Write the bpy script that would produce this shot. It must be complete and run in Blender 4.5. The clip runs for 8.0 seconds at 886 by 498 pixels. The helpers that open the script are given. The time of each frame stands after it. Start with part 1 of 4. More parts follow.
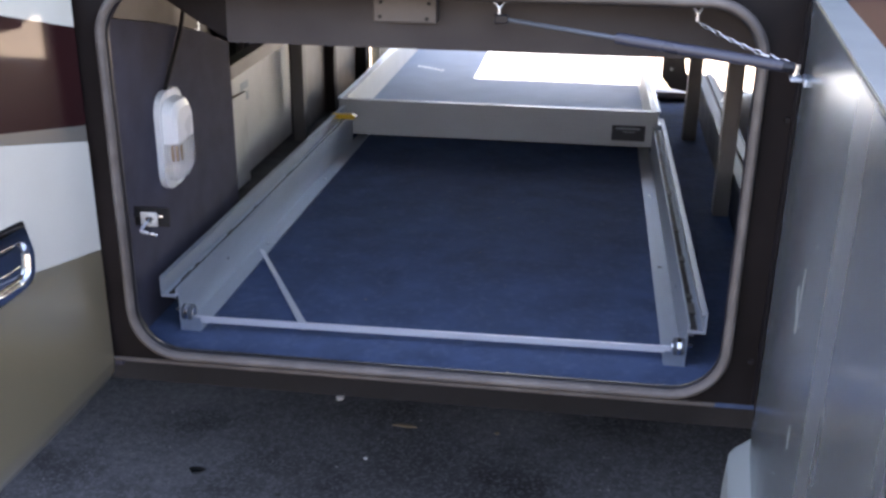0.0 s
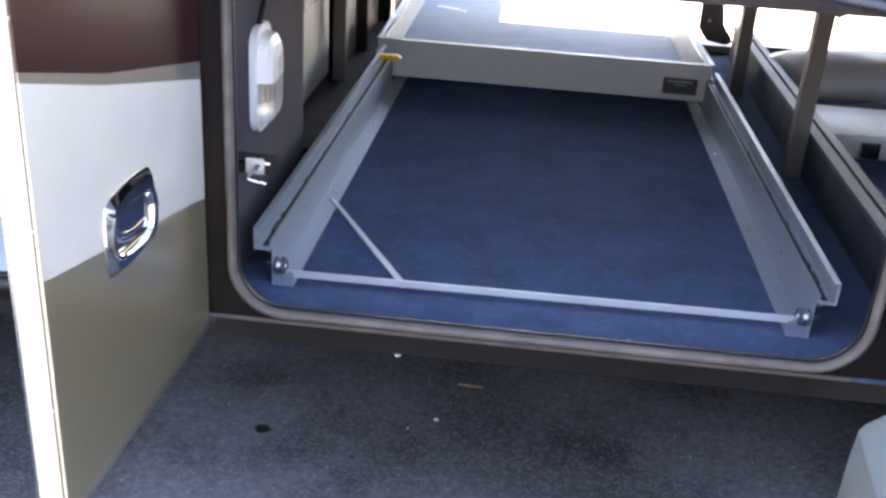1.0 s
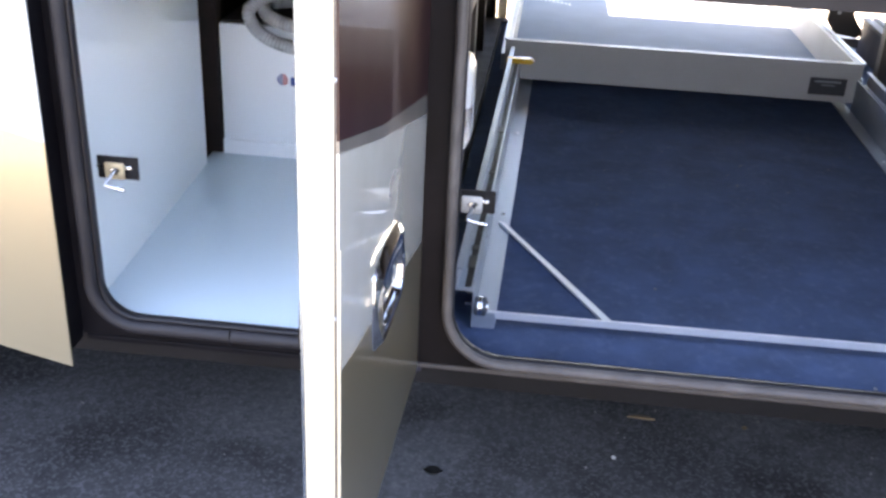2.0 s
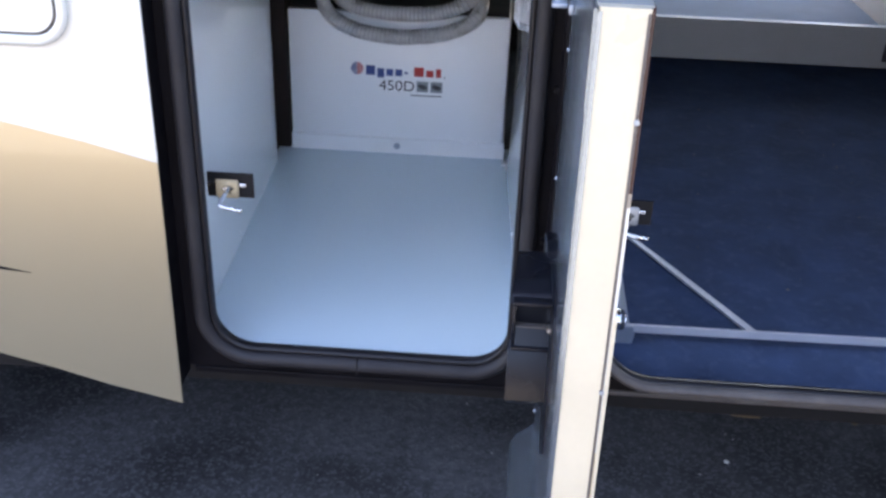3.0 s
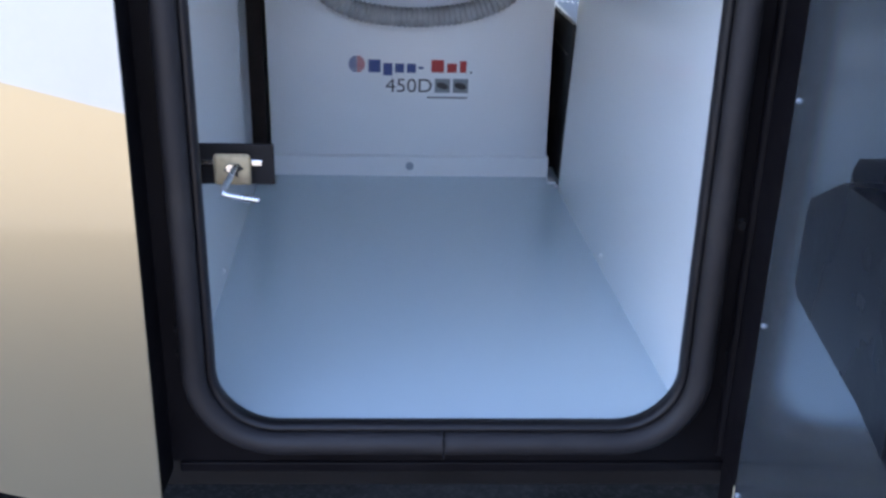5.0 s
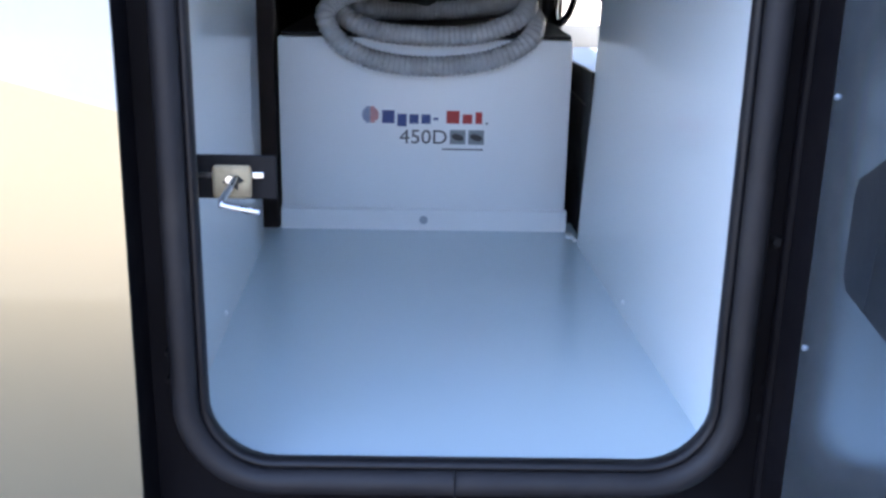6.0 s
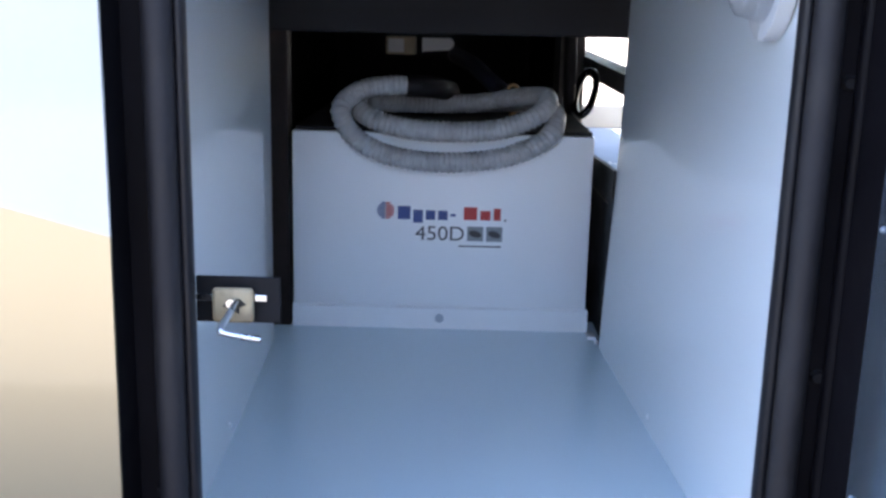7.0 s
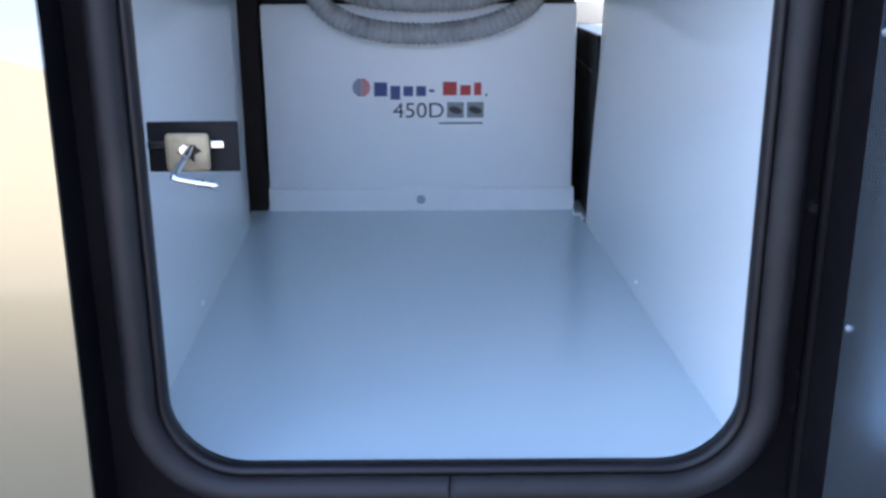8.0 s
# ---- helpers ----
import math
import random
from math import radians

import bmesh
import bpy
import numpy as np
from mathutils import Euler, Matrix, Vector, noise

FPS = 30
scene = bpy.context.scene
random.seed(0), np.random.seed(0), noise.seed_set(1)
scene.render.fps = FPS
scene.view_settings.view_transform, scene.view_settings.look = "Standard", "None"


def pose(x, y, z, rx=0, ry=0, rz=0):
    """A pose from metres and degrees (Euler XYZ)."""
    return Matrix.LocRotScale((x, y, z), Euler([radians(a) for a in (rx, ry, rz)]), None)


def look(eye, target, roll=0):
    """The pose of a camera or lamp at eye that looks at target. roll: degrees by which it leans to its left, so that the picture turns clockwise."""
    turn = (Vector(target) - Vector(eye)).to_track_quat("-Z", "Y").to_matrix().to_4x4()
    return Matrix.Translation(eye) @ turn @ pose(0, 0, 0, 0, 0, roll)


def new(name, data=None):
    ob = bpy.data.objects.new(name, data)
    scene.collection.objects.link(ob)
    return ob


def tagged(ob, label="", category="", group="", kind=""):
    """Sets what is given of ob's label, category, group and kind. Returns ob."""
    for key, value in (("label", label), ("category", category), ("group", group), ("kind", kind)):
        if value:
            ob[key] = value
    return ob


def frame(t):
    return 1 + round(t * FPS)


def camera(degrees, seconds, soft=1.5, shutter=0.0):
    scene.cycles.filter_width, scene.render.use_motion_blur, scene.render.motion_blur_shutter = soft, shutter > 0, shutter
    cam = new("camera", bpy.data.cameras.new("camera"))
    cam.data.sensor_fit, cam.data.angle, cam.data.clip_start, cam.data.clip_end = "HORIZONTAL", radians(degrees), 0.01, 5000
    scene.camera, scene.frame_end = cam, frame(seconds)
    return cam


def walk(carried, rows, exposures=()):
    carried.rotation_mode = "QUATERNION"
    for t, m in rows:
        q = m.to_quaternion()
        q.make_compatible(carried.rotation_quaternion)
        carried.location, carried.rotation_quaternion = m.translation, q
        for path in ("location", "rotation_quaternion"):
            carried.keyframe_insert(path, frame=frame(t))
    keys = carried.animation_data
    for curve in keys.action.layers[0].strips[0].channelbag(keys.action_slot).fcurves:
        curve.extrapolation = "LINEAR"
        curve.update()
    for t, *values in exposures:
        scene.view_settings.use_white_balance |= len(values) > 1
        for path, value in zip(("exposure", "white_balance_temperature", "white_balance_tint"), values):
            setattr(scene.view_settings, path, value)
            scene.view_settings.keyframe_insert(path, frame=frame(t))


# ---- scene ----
cam = camera(47.7, 8.0, soft=2.8)
PATH = [
    (0, (-0.071, 0.121, 1.37), (-0.32, 1.967, 0.641), 0.7),
    (0.3, (-0.174, 0.123, 1.370), (-0.279, 1.979, 0.632), 1.6),
    (0.5, (-0.243, 0.123, 1.36), (-0.308, 1.978, 0.617), 2.8),
    (0.8, (-0.345, 0.165, 1.345), (-0.410, 2.006, 0.567), 4.1),
    (1, (-0.417, 0.202, 1.341), (-0.534, 2.017, 0.509), 4.0),
    (1.3, (-0.525, 0.266, 1.351), (-0.715, 2.057, 0.483), 3.1),
    (1.5, (-0.589, 0.293, 1.356), (-0.811, 2.078, 0.482), 2.9),
    (1.7, (-0.66, 0.321, 1.353), (-0.868, 2.111, 0.486), 2.9),
    (2.8, (-1.001, 0.454, 1.355), (-1.055, 2.223, 0.425), 2.7),
    (3, (-1.041, 0.501, 1.358), (-1.142, 2.26, 0.411), 2.0),
    (3.2, (-1.075, 0.547, 1.352), (-1.150, 2.304, 0.400), 3.2),
    (3.5, (-1.134, 0.606, 1.347), (-1.156, 2.377, 0.418), 4.1),
    (3.8, (-1.216, 0.664, 1.347), (-1.189, 2.437, 0.421), 3.6),
    (4, (-1.259, 0.713, 1.327), (-1.195, 2.48, 0.392), 2.6),
    (4.2, (-1.276, 0.774, 1.298), (-1.196, 2.539, 0.361), 1.7),
    (5.3, (-1.265, 0.934, 0.950), (-1.214, 2.802, 0.238), 0.7),
    (5.5, (-1.264, 0.935, 0.937), (-1.232, 2.804, 0.227), 0.1),
    (5.8, (-1.263, 0.943, 0.926), (-1.233, 2.832, 0.270), 0.4),
    (6, (-1.261, 0.954, 0.937), (-1.232, 2.869, 0.358), 1.1),
    (6.2, (-1.260, 0.968, 0.945), (-1.243, 2.901, 0.431), 1.7),
    (6.5, (-1.255, 0.993, 0.957), (-1.273, 2.927, 0.448), 1.7),
    (6.8, (-1.258, 1.010, 0.967), (-1.267, 2.957, 0.508), 1.7),
    (7, (-1.257, 1.017, 0.968), (-1.269, 2.966, 0.523), 1.3),
    (7.2, (-1.256, 1.016, 0.962), (-1.260, 2.966, 0.518), 1.4),
    (7.5, (-1.254, 1.019, 0.93), (-1.251, 2.95, 0.407), 0.8),
    (7.6, (-1.249, 1.021, 0.918), (-1.258, 2.946, 0.376), 0.4),
    (8, (-1.241, 1.052, 0.898), (-1.235, 2.959, 0.294), -0.3),
]

EXPOSURES = [(0.0, 3.54, 8550, 24), (0.5, 3.78, 8600, 23), (1.0, 3.90, 8650, 22), (1.7, 4.0, 8750, 22), (2.8, 3.3, 8000, 22), (3.5, 2.98, 7800, 23), (4.0, 2.77, 7750, 22),
             (5.5, 3.05, 6850, 19), (6.0, 3.22, 6800, 18), (7.0, 3.10, 6950, 19), (8.0, 3.20, 6850, 17)]
walk(cam, [(t, look(eye, target, roll)) for t, eye, target, roll in PATH], EXPOSURES)

# ---- light: the sun stands beyond the coach, the near side is in its shade ----
SUN_EL, SUN_AZ = 52.9, -48.7          # degrees; azimuth from +y, negative towards -x
world = bpy.data.worlds.new("world")
scene.world = world
world.use_nodes = True
wn = world.node_tree
sky = wn.nodes.new("ShaderNodeTexSky")
sky.sky_type = "NISHITA"
sky.sun_disc = False
sky.sun_elevation = radians(SUN_EL)
sky.sun_rotation = radians(SUN_AZ)
sky.dust_density = 0.6
sky.ozone_density = 2.0
wn.links.new(sky.outputs[0], wn.nodes["Background"].inputs[0])
wn.nodes["Background"].inputs[1].default_value = 0.15

lamp = bpy.data.lights.new("sun", "SUN")
lamp.energy, lamp.angle, lamp.color = 5.0, radians(0.5), (1.0, 0.95, 0.86)
sun = new("sun", lamp)
sx, sy = math.sin(radians(SUN_AZ)), math.cos(radians(SUN_AZ))
ce, se = math.cos(radians(SUN_EL)), math.sin(radians(SUN_EL))
sun.matrix_world = look((sx * ce * 20, sy * ce * 20 + 3, se * 20), (0, 3, 0))


# ---- materials ----
def mat(name, col, rough=0.5, metal=0.0, var=0.12, scale=12.0, fine=150.0, bump=0.05, coat=0.0, stretch=(1, 1, 1), spec=0.5,
        rough_var=0.1, dirt=None, dirt_scale=6.0, dirt_amount=0.5, bump_scale=None):
    """Base colour with coarse and fine variation, roughness wear and a fine bump, in object space metres."""
    m = bpy.data.materials.new(name)
    m.use_nodes = True
    nt = m.node_tree
    N, L = nt.nodes, nt.links
    b = N["Principled BSDF"]
    tc = N.new("ShaderNodeTexCoord")
    mp = N.new("ShaderNodeMapping")
    mp.inputs["Scale"].default_value = stretch
    L.new(tc.outputs["Object"], mp.inputs[0])

    def noise_tex(sc, detail=4.0):
        n = N.new("ShaderNodeTexNoise")
        n.inputs["Scale"].default_value = sc
        n.inputs["Detail"].default_value = detail
        L.new(mp.outputs[0], n.inputs["Vector"])
        return n.outputs["Fac"]

    def mix(fac, a, c, mode="MIX"):
        x = N.new("ShaderNodeMix")
        x.data_type, x.blend_type = "RGBA", mode
        for sock, v in ((x.inputs[0], fac), (x.inputs[6], a), (x.inputs[7], c)):
            if hasattr(v, "is_linked"):
                L.new(v, sock)
            else:
                sock.default_value = v if isinstance(v, float) else (*v, 1)
        return x.outputs[2]

    def ramp(fac, lo, hi, a=0.0, c=1.0):
        r = N.new("ShaderNodeMapRange")
        r.inputs[1].default_value, r.inputs[2].default_value = lo, hi
        r.inputs[3].default_value, r.inputs[4].default_value = a, c
        L.new(fac, r.inputs[0])
        return r.outputs[0]

    coarse, small = noise_tex(scale), noise_tex(fine, 3.0)
    dark = tuple(c * (1 - var) for c in col)
    light = tuple(min(1.0, c * (1 + var * 0.7)) for c in col)
    c1 = mix(ramp(coarse, 0.3, 0.7), dark, light)
    c2 = mix(ramp(small, 0.3, 0.7), tuple(1 - var * 0.5 for _ in col), (1.0, 1.0, 1.0))
    c3 = mix(1.0, c1, c2, "MULTIPLY")
    if dirt:
        c3 = mix(ramp(noise_tex(dirt_scale, 6.0), 0.52, 0.72, 0.0, dirt_amount), c3, dirt)
    L.new(c3, b.inputs["Base Color"])
    L.new(ramp(coarse, 0.3, 0.7, max(0.02, rough - rough_var), min(1.0, rough + rough_var)), b.inputs["Roughness"])
    b.inputs["Metallic"].default_value = metal
    b.inputs["Specular IOR Level"].default_value = spec
    b.inputs["Coat Weight"].default_value = coat
    b.inputs["Coat Roughness"].default_value = 0.04
    if bump:
        bp = N.new("ShaderNodeBump")
        bp.inputs["Strength"].default_value = bump
        bp.inputs["Distance"].default_value = 0.002
        L.new(noise_tex(bump_scale, 4.0) if bump_scale else small, bp.inputs["Height"])
        L.new(bp.outputs[0], b.inputs["Normal"])
    return m


def asphalt():
    m = mat("asphalt", (0.096, 0.096, 0.101), 0.95, var=0.68, scale=1.5, fine=46.0, bump=0.0, spec=0.15,
            dirt=(0.020, 0.019, 0.020), dirt_scale=3.2, dirt_amount=0.85)
    nt = m.node_tree
    N, L = nt.nodes, nt.links
    b = N["Principled BSDF"]
    tc = [n for n in N if n.type == "TEX_COORD"][0]
    v = N.new("ShaderNodeTexVoronoi")
    v.inputs["Scale"].default_value = 165.0
    L.new(tc.outputs["Object"], v.inputs["Vector"])
    hsv = N.new("ShaderNodeMapRange")
    sep = N.new("ShaderNodeSeparateColor")
    L.new(v.outputs["Color"], sep.inputs[0])
    hsv.inputs[1].default_value, hsv.inputs[2].default_value = 0.55, 1.0
    hsv.inputs[3].default_value, hsv.inputs[4].default_value = 0.0, 0.28
    L.new(sep.outputs[0], hsv.inputs[0])
    mx = N.new("ShaderNodeMix")
    mx.data_type = "RGBA"
    L.new(hsv.outputs[0], mx.inputs[0])
    L.new(b.inputs["Base Color"].links[0].from_socket, mx.inputs[6])
    mx.inputs[7].default_value = (0.23, 0.23, 0.24, 1)
    L.new(mx.outputs[2], b.inputs["Base Color"])
    n2 = N.new("ShaderNodeTexNoise")
    n2.inputs["Scale"].default_value, n2.inputs["Detail"].default_value = 35.0, 6.0
    L.new(tc.outputs["Object"], n2.inputs["Vector"])
    add = N.new("ShaderNodeMath")
    add.operation = "ADD"
    L.new(v.outputs["Distance"], add.inputs[0])
    L.new(n2.outputs["Fac"], add.inputs[1])
    bp = N.new("ShaderNodeBump")
    bp.inputs["Strength"].default_value, bp.inputs["Distance"].default_value = 0.25, 0.003
    L.new(add.outputs[0], bp.inputs["Height"])
    L.new(bp.outputs[0], b.inputs["Normal"])
    return m


M_GROUND = asphalt()
M_WHITE = mat("white_body_paint", (0.645, 0.63, 0.56), 0.18, coat=1.0, var=0.03, bump=0.0, rough_var=0.03)
M_TAN = mat("tan_metallic_paint", (0.58, 0.495, 0.33), 0.30, metal=0.75, coat=1.0, var=0.02, scale=1.5, fine=12.0, bump=0.0, rough_var=0.0)
M_GOLD = mat("bronze_stripe_paint", (0.24, 0.22, 0.19), 0.35, metal=0.35, coat=1.0, var=0.05, bump=0.0, rough_var=0.04)
M_MAROON = mat("maroon_body_paint", (0.030, 0.009, 0.010), 0.35, coat=0.65, spec=0.1, var=0.08, bump=0.0, rough_var=0.02)
M_EDGE = mat("white_door_edge", (0.58, 0.51, 0.375), 0.35, var=0.05, bump=0.02, dirt=(0.45, 0.40, 0.33), dirt_scale=9.0, dirt_amount=0.18)
M_GALV = mat("grey_door_sheet", (0.355, 0.41, 0.44), 0.24, metal=0.85, var=0.16, scale=5.0, fine=60.0, bump=0.012, stretch=(1, 1, 0.12),
             dirt=(0.40, 0.41, 0.42), dirt_scale=9.0, dirt_amount=0.45, rough_var=0.07)
M_GALVBLUE = mat("blue_grey_door_sheet", (0.30, 0.365, 0.42), 0.20, metal=0.85, var=0.12, scale=5.0, fine=60.0, bump=0.012, stretch=(1, 1, 0.12),
                 dirt=(0.35, 0.37, 0.39), dirt_scale=9.0, dirt_amount=0.35, rough_var=0.05)
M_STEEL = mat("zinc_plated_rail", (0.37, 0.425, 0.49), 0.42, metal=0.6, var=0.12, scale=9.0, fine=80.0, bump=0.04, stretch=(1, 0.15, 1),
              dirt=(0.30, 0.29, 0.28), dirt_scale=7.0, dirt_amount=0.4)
# Copy of the rail zinc, darkened to offset strong light on the right rail.
M_RAILSHADE = mat("shaded_zinc_rail", (0.25, 0.295, 0.35), 0.45, metal=0.5, var=0.14, scale=9.0, fine=80.0, bump=0.04, stretch=(1, 0.15, 1),
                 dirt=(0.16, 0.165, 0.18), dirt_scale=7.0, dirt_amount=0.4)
M_ALU = mat("aluminium_bar", (0.66, 0.68, 0.72), 0.4, metal=0.5, var=0.06, bump=0.02)
M_TRAY = mat("grey_tray_paint", (0.42, 0.42, 0.41), 0.45, var=0.06, scale=6.0, bump=0.04, dirt=(0.30, 0.29, 0.28), dirt_amount=0.3)
M_TRAYFLOOR = mat("blue_grey_tray_lining", (0.20, 0.245, 0.30), 0.85, var=0.10, scale=8.0, bump=0.03, spec=0.12)
M_CARPET = mat("blue_carpet", (0.050, 0.082, 0.150), 0.95, var=0.25, scale=12.0, fine=330.0, bump=0.7, spec=0.1, bump_scale=420.0,
               dirt=(0.10, 0.135, 0.205), dirt_scale=60.0, dirt_amount=0.35)
M_CARPETWALL = mat("grey_blue_wall_carpet", (0.060, 0.059, 0.082), 0.95, var=0.2, scale=16.0, fine=420.0, bump=0.6, spec=0.15, bump_scale=480.0)
M_FRAME = mat("dark_bay_frame_paint", (0.0075, 0.0065, 0.0080), 0.5, var=0.25, scale=14.0, bump=0.05, spec=0.1, dirt=(0.012, 0.009, 0.009), dirt_scale=10.0, dirt_amount=0.3)
M_FRAMEDUST = mat("dusty_bay_frame_paint", (0.0095, 0.007, 0.007), 0.6, var=0.25, scale=14.0, bump=0.08, spec=0.15, dirt=(0.022, 0.016, 0.015), dirt_scale=10.0, dirt_amount=0.45)
M_HEADER = mat("dark_brown_header_paint", (0.023, 0.017, 0.0165), 0.65, var=0.15, scale=9.0, bump=0.06, dirt=(0.055, 0.043, 0.038), dirt_amount=0.3)
M_SEAL = mat("black_rubber_seal", (0.010, 0.009, 0.011), 0.45, spec=0.35, var=0.2, bump=0.03, scale=20.0)
M_SEALDUST = mat("dusty_rubber_seal", (0.095, 0.080, 0.072), 0.6, var=0.2, bump=0.06, scale=24.0, dirt=(0.19, 0.165, 0.145), dirt_scale=16.0, dirt_amount=0.4)
M_SEALGREY = mat("greyed_rubber_seal", (0.022, 0.020, 0.022), 0.55, var=0.15, bump=0.04, scale=20.0, spec=0.3, dirt=(0.05, 0.045, 0.043), dirt_scale=14.0, dirt_amount=0.4)
M_LINER = mat("glossy_white_liner", (0.85, 0.895, 0.895), 0.3, coat=1.0, var=0.004, scale=5.0, bump=0.0, rough_var=0.0)
M_LINERFLOOR = mat("grey_liner_floor", (0.62, 0.74, 0.785), 0.23, coat=0.25, var=0.012, scale=2.0, bump=0.010, rough_var=0.025)
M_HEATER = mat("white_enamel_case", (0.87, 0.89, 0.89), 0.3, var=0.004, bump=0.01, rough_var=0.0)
# Dirty enamel, also darkened in its base colour to hold back bounced sun.
M_HEATERSIDE = mat("dirty_shaded_enamel", (0.46, 0.445, 0.42), 0.45, var=0.08, scale=6.0, bump=0.02, dirt=(0.28, 0.26, 0.24), dirt_scale=7.0, dirt_amount=0.5)
M_HOSE = mat("grey_corrugated_hose", (0.40, 0.395, 0.385), 0.26, var=0.10, scale=30.0, bump=0.02, dirt=(0.24, 0.23, 0.22), dirt_scale=25.0, dirt_amount=0.3)
M_BLACK = mat("black_plastic", (0.0060, 0.0070, 0.0110), 0.28, spec=0.30, var=0.2, bump=0.05)
M_MATT = mat("matt_black_steel", (0.013, 0.012, 0.013), 0.65, var=0.3, spec=0.25, scale=18.0, bump=0.06, dirt=(0.018, 0.015, 0.014), dirt_amount=0.3)
M_CHROME = mat("chrome", (0.66, 0.68, 0.70), 0.08, metal=1.0, var=0.02, bump=0.0, rough_var=0.02)
M_ZINC = mat("bright_zinc", (0.72, 0.73, 0.74), 0.24, metal=1.0, var=0.06, bump=0.03)
M_NYLON = mat("cream_nylon", (0.52, 0.41, 0.25), 0.5, var=0.15, scale=40.0, bump=0.03, dirt=(0.25, 0.18, 0.11), dirt_scale=45.0, dirt_amount=0.7)
M_PALEBLOCK = mat("pale_grey_nylon", (0.50, 0.48, 0.44), 0.45, var=0.15, scale=40.0, bump=0.03, dirt=(0.22, 0.20, 0.18), dirt_scale=45.0, dirt_amount=0.6)
M_YELLOW = mat("yellow_plastic", (0.75, 0.42, 0.02), 0.4, var=0.05, bump=0.0)
M_PLASTIC = mat("white_lamp_plastic", (0.78, 0.78, 0.77), 0.3, var=0.02, bump=0.0)
M_POST = mat("taupe_steel_post", (0.095, 0.082, 0.074), 0.55, var=0.12, scale=10.0, bump=0.04, dirt=(0.09, 0.08, 0.07), dirt_amount=0.4)
M_RUST = mat("rusty_dark_steel", (0.022, 0.015, 0.013), 0.6, var=0.3, spec=0.2, scale=18.0, bump=0.08, dirt=(0.05, 0.028, 0.020), dirt_scale=14.0, dirt_amount=0.4)
M_BRASS = mat("brass", (0.40, 0.25, 0.12), 0.3, metal=1.0, var=0.1, bump=0.02)
M_BEIGE = mat("beige_steel_plate", (0.13, 0.112, 0.105), 0.5, var=0.08, bump=0.04)
M_PLATE = mat("dull_beige_plate", (0.085, 0.072, 0.064), 0.55, var=0.12, bump=0.05, dirt=(0.07, 0.06, 0.05), dirt_amount=0.4)
M_STRUT = mat("blue_black_lacquer", (0.030, 0.034, 0.050), 0.35, var=0.1, bump=0.0)
M_DIVIDER = mat("blue_grey_sheet", (0.022, 0.027, 0.042), 0.6, var=0.12, scale=8.0, bump=0.03, spec=0.2, dirt=(0.045, 0.047, 0.056), dirt_amount=0.4)
M_CAP = mat("pale_grey_cap", (0.22, 0.245, 0.24), 0.5, var=0.06, scale=8.0, bump=0.03)
M_DULL = mat("dull_greasy_zinc", (0.072, 0.085, 0.102), 0.6, metal=0.1, spec=0.3, var=0.2, scale=9.0, fine=80.0, bump=0.05, stretch=(1, 0.2, 1), dirt=(0.05, 0.048, 0.05), dirt_scale=7.0, dirt_amount=0.5)
M_GRIT = mat("pale_grit", (0.20, 0.19, 0.18), 0.9, var=0.5, scale=60.0, bump=0.0)
M_UNSEENWALL = mat("blue_grey_wall", (0.13, 0.145, 0.17), 0.8, var=0.06, scale=0.6, fine=5.0, bump=0.0)
M_BLUEINK = mat("blue_print", (0.02, 0.06, 0.22), 0.4, var=0.02, bump=0.0)
M_REDINK = mat("red_print", (0.50, 0.03, 0.03), 0.4, var=0.02, bump=0.0)
M_GREYINK = mat("dark_grey_print", (0.03, 0.03, 0.035), 0.4, var=0.02, bump=0.0)
M_LIGHTINK = mat("light_grey_print", (0.22, 0.25, 0.26), 0.4, var=0.02, bump=0.0)
M_WHITEINK = mat("white_print", (0.75, 0.75, 0.75), 0.4, var=0.02, bump=0.0)
M_PAPER = mat("crumpled_paper", (0.6, 0.58, 0.54), 0.8, var=0.1, bump=0.2)
M_LEAF = mat("dry_leaf", (0.16, 0.11, 0.06), 0.7, var=0.2, bump=0.2)
M_STAIN = mat("oil_stain", (0.012, 0.012, 0.012), 0.5, var=0.2, bump=0.1)
M_BAG = mat("pale_grey_vinyl", (0.40, 0.41, 0.43), 0.5, var=0.06, scale=14.0, bump=0.15, bump_scale=18.0)


def clear_plastic():
    m = bpy.data.materials.new("clear_lens")
    m.use_nodes = True
    b = m.node_tree.nodes["Principled BSDF"]
    b.inputs["Base Color"].default_value = (0.93, 0.94, 0.95, 1)
    b.inputs["Roughness"].default_value = 0.12
    b.inputs["Transmission Weight"].default_value = 0.85
    b.inputs["IOR"].default_value = 1.45
    return m


M_LENS = clear_plastic()


# ---- mesh helpers ----
def link(name, bm, material, parent=None, label="", smooth=False):
    me = bpy.data.meshes.new(name)
    bmesh.ops.recalc_face_normals(bm, faces=bm.faces)
    bm.to_mesh(me)
    bm.free()
    if smooth:
        for p in me.polygons:
            p.use_smooth = True
        if smooth is not True:
            me.set_sharp_from_angle(angle=radians(smooth))
    for m in material if isinstance(material, (list, tuple)) else (material,):
        me.materials.append(m)
    ob = new(name, me)
    if parent:
        ob.parent = parent
    if label:
        ob["label"] = label
    return ob


def part(name, bm, material, parent, label="", smooth=False):
    return link(name, bm, material, parent, label, smooth)


def thing(name, label, category, group="", kind="", at=(0, 0, 0)):
    ob = new(name)
    ob.location = at
    ob.empty_display_size = 0.05
    return tagged(ob, label, category, group, kind)


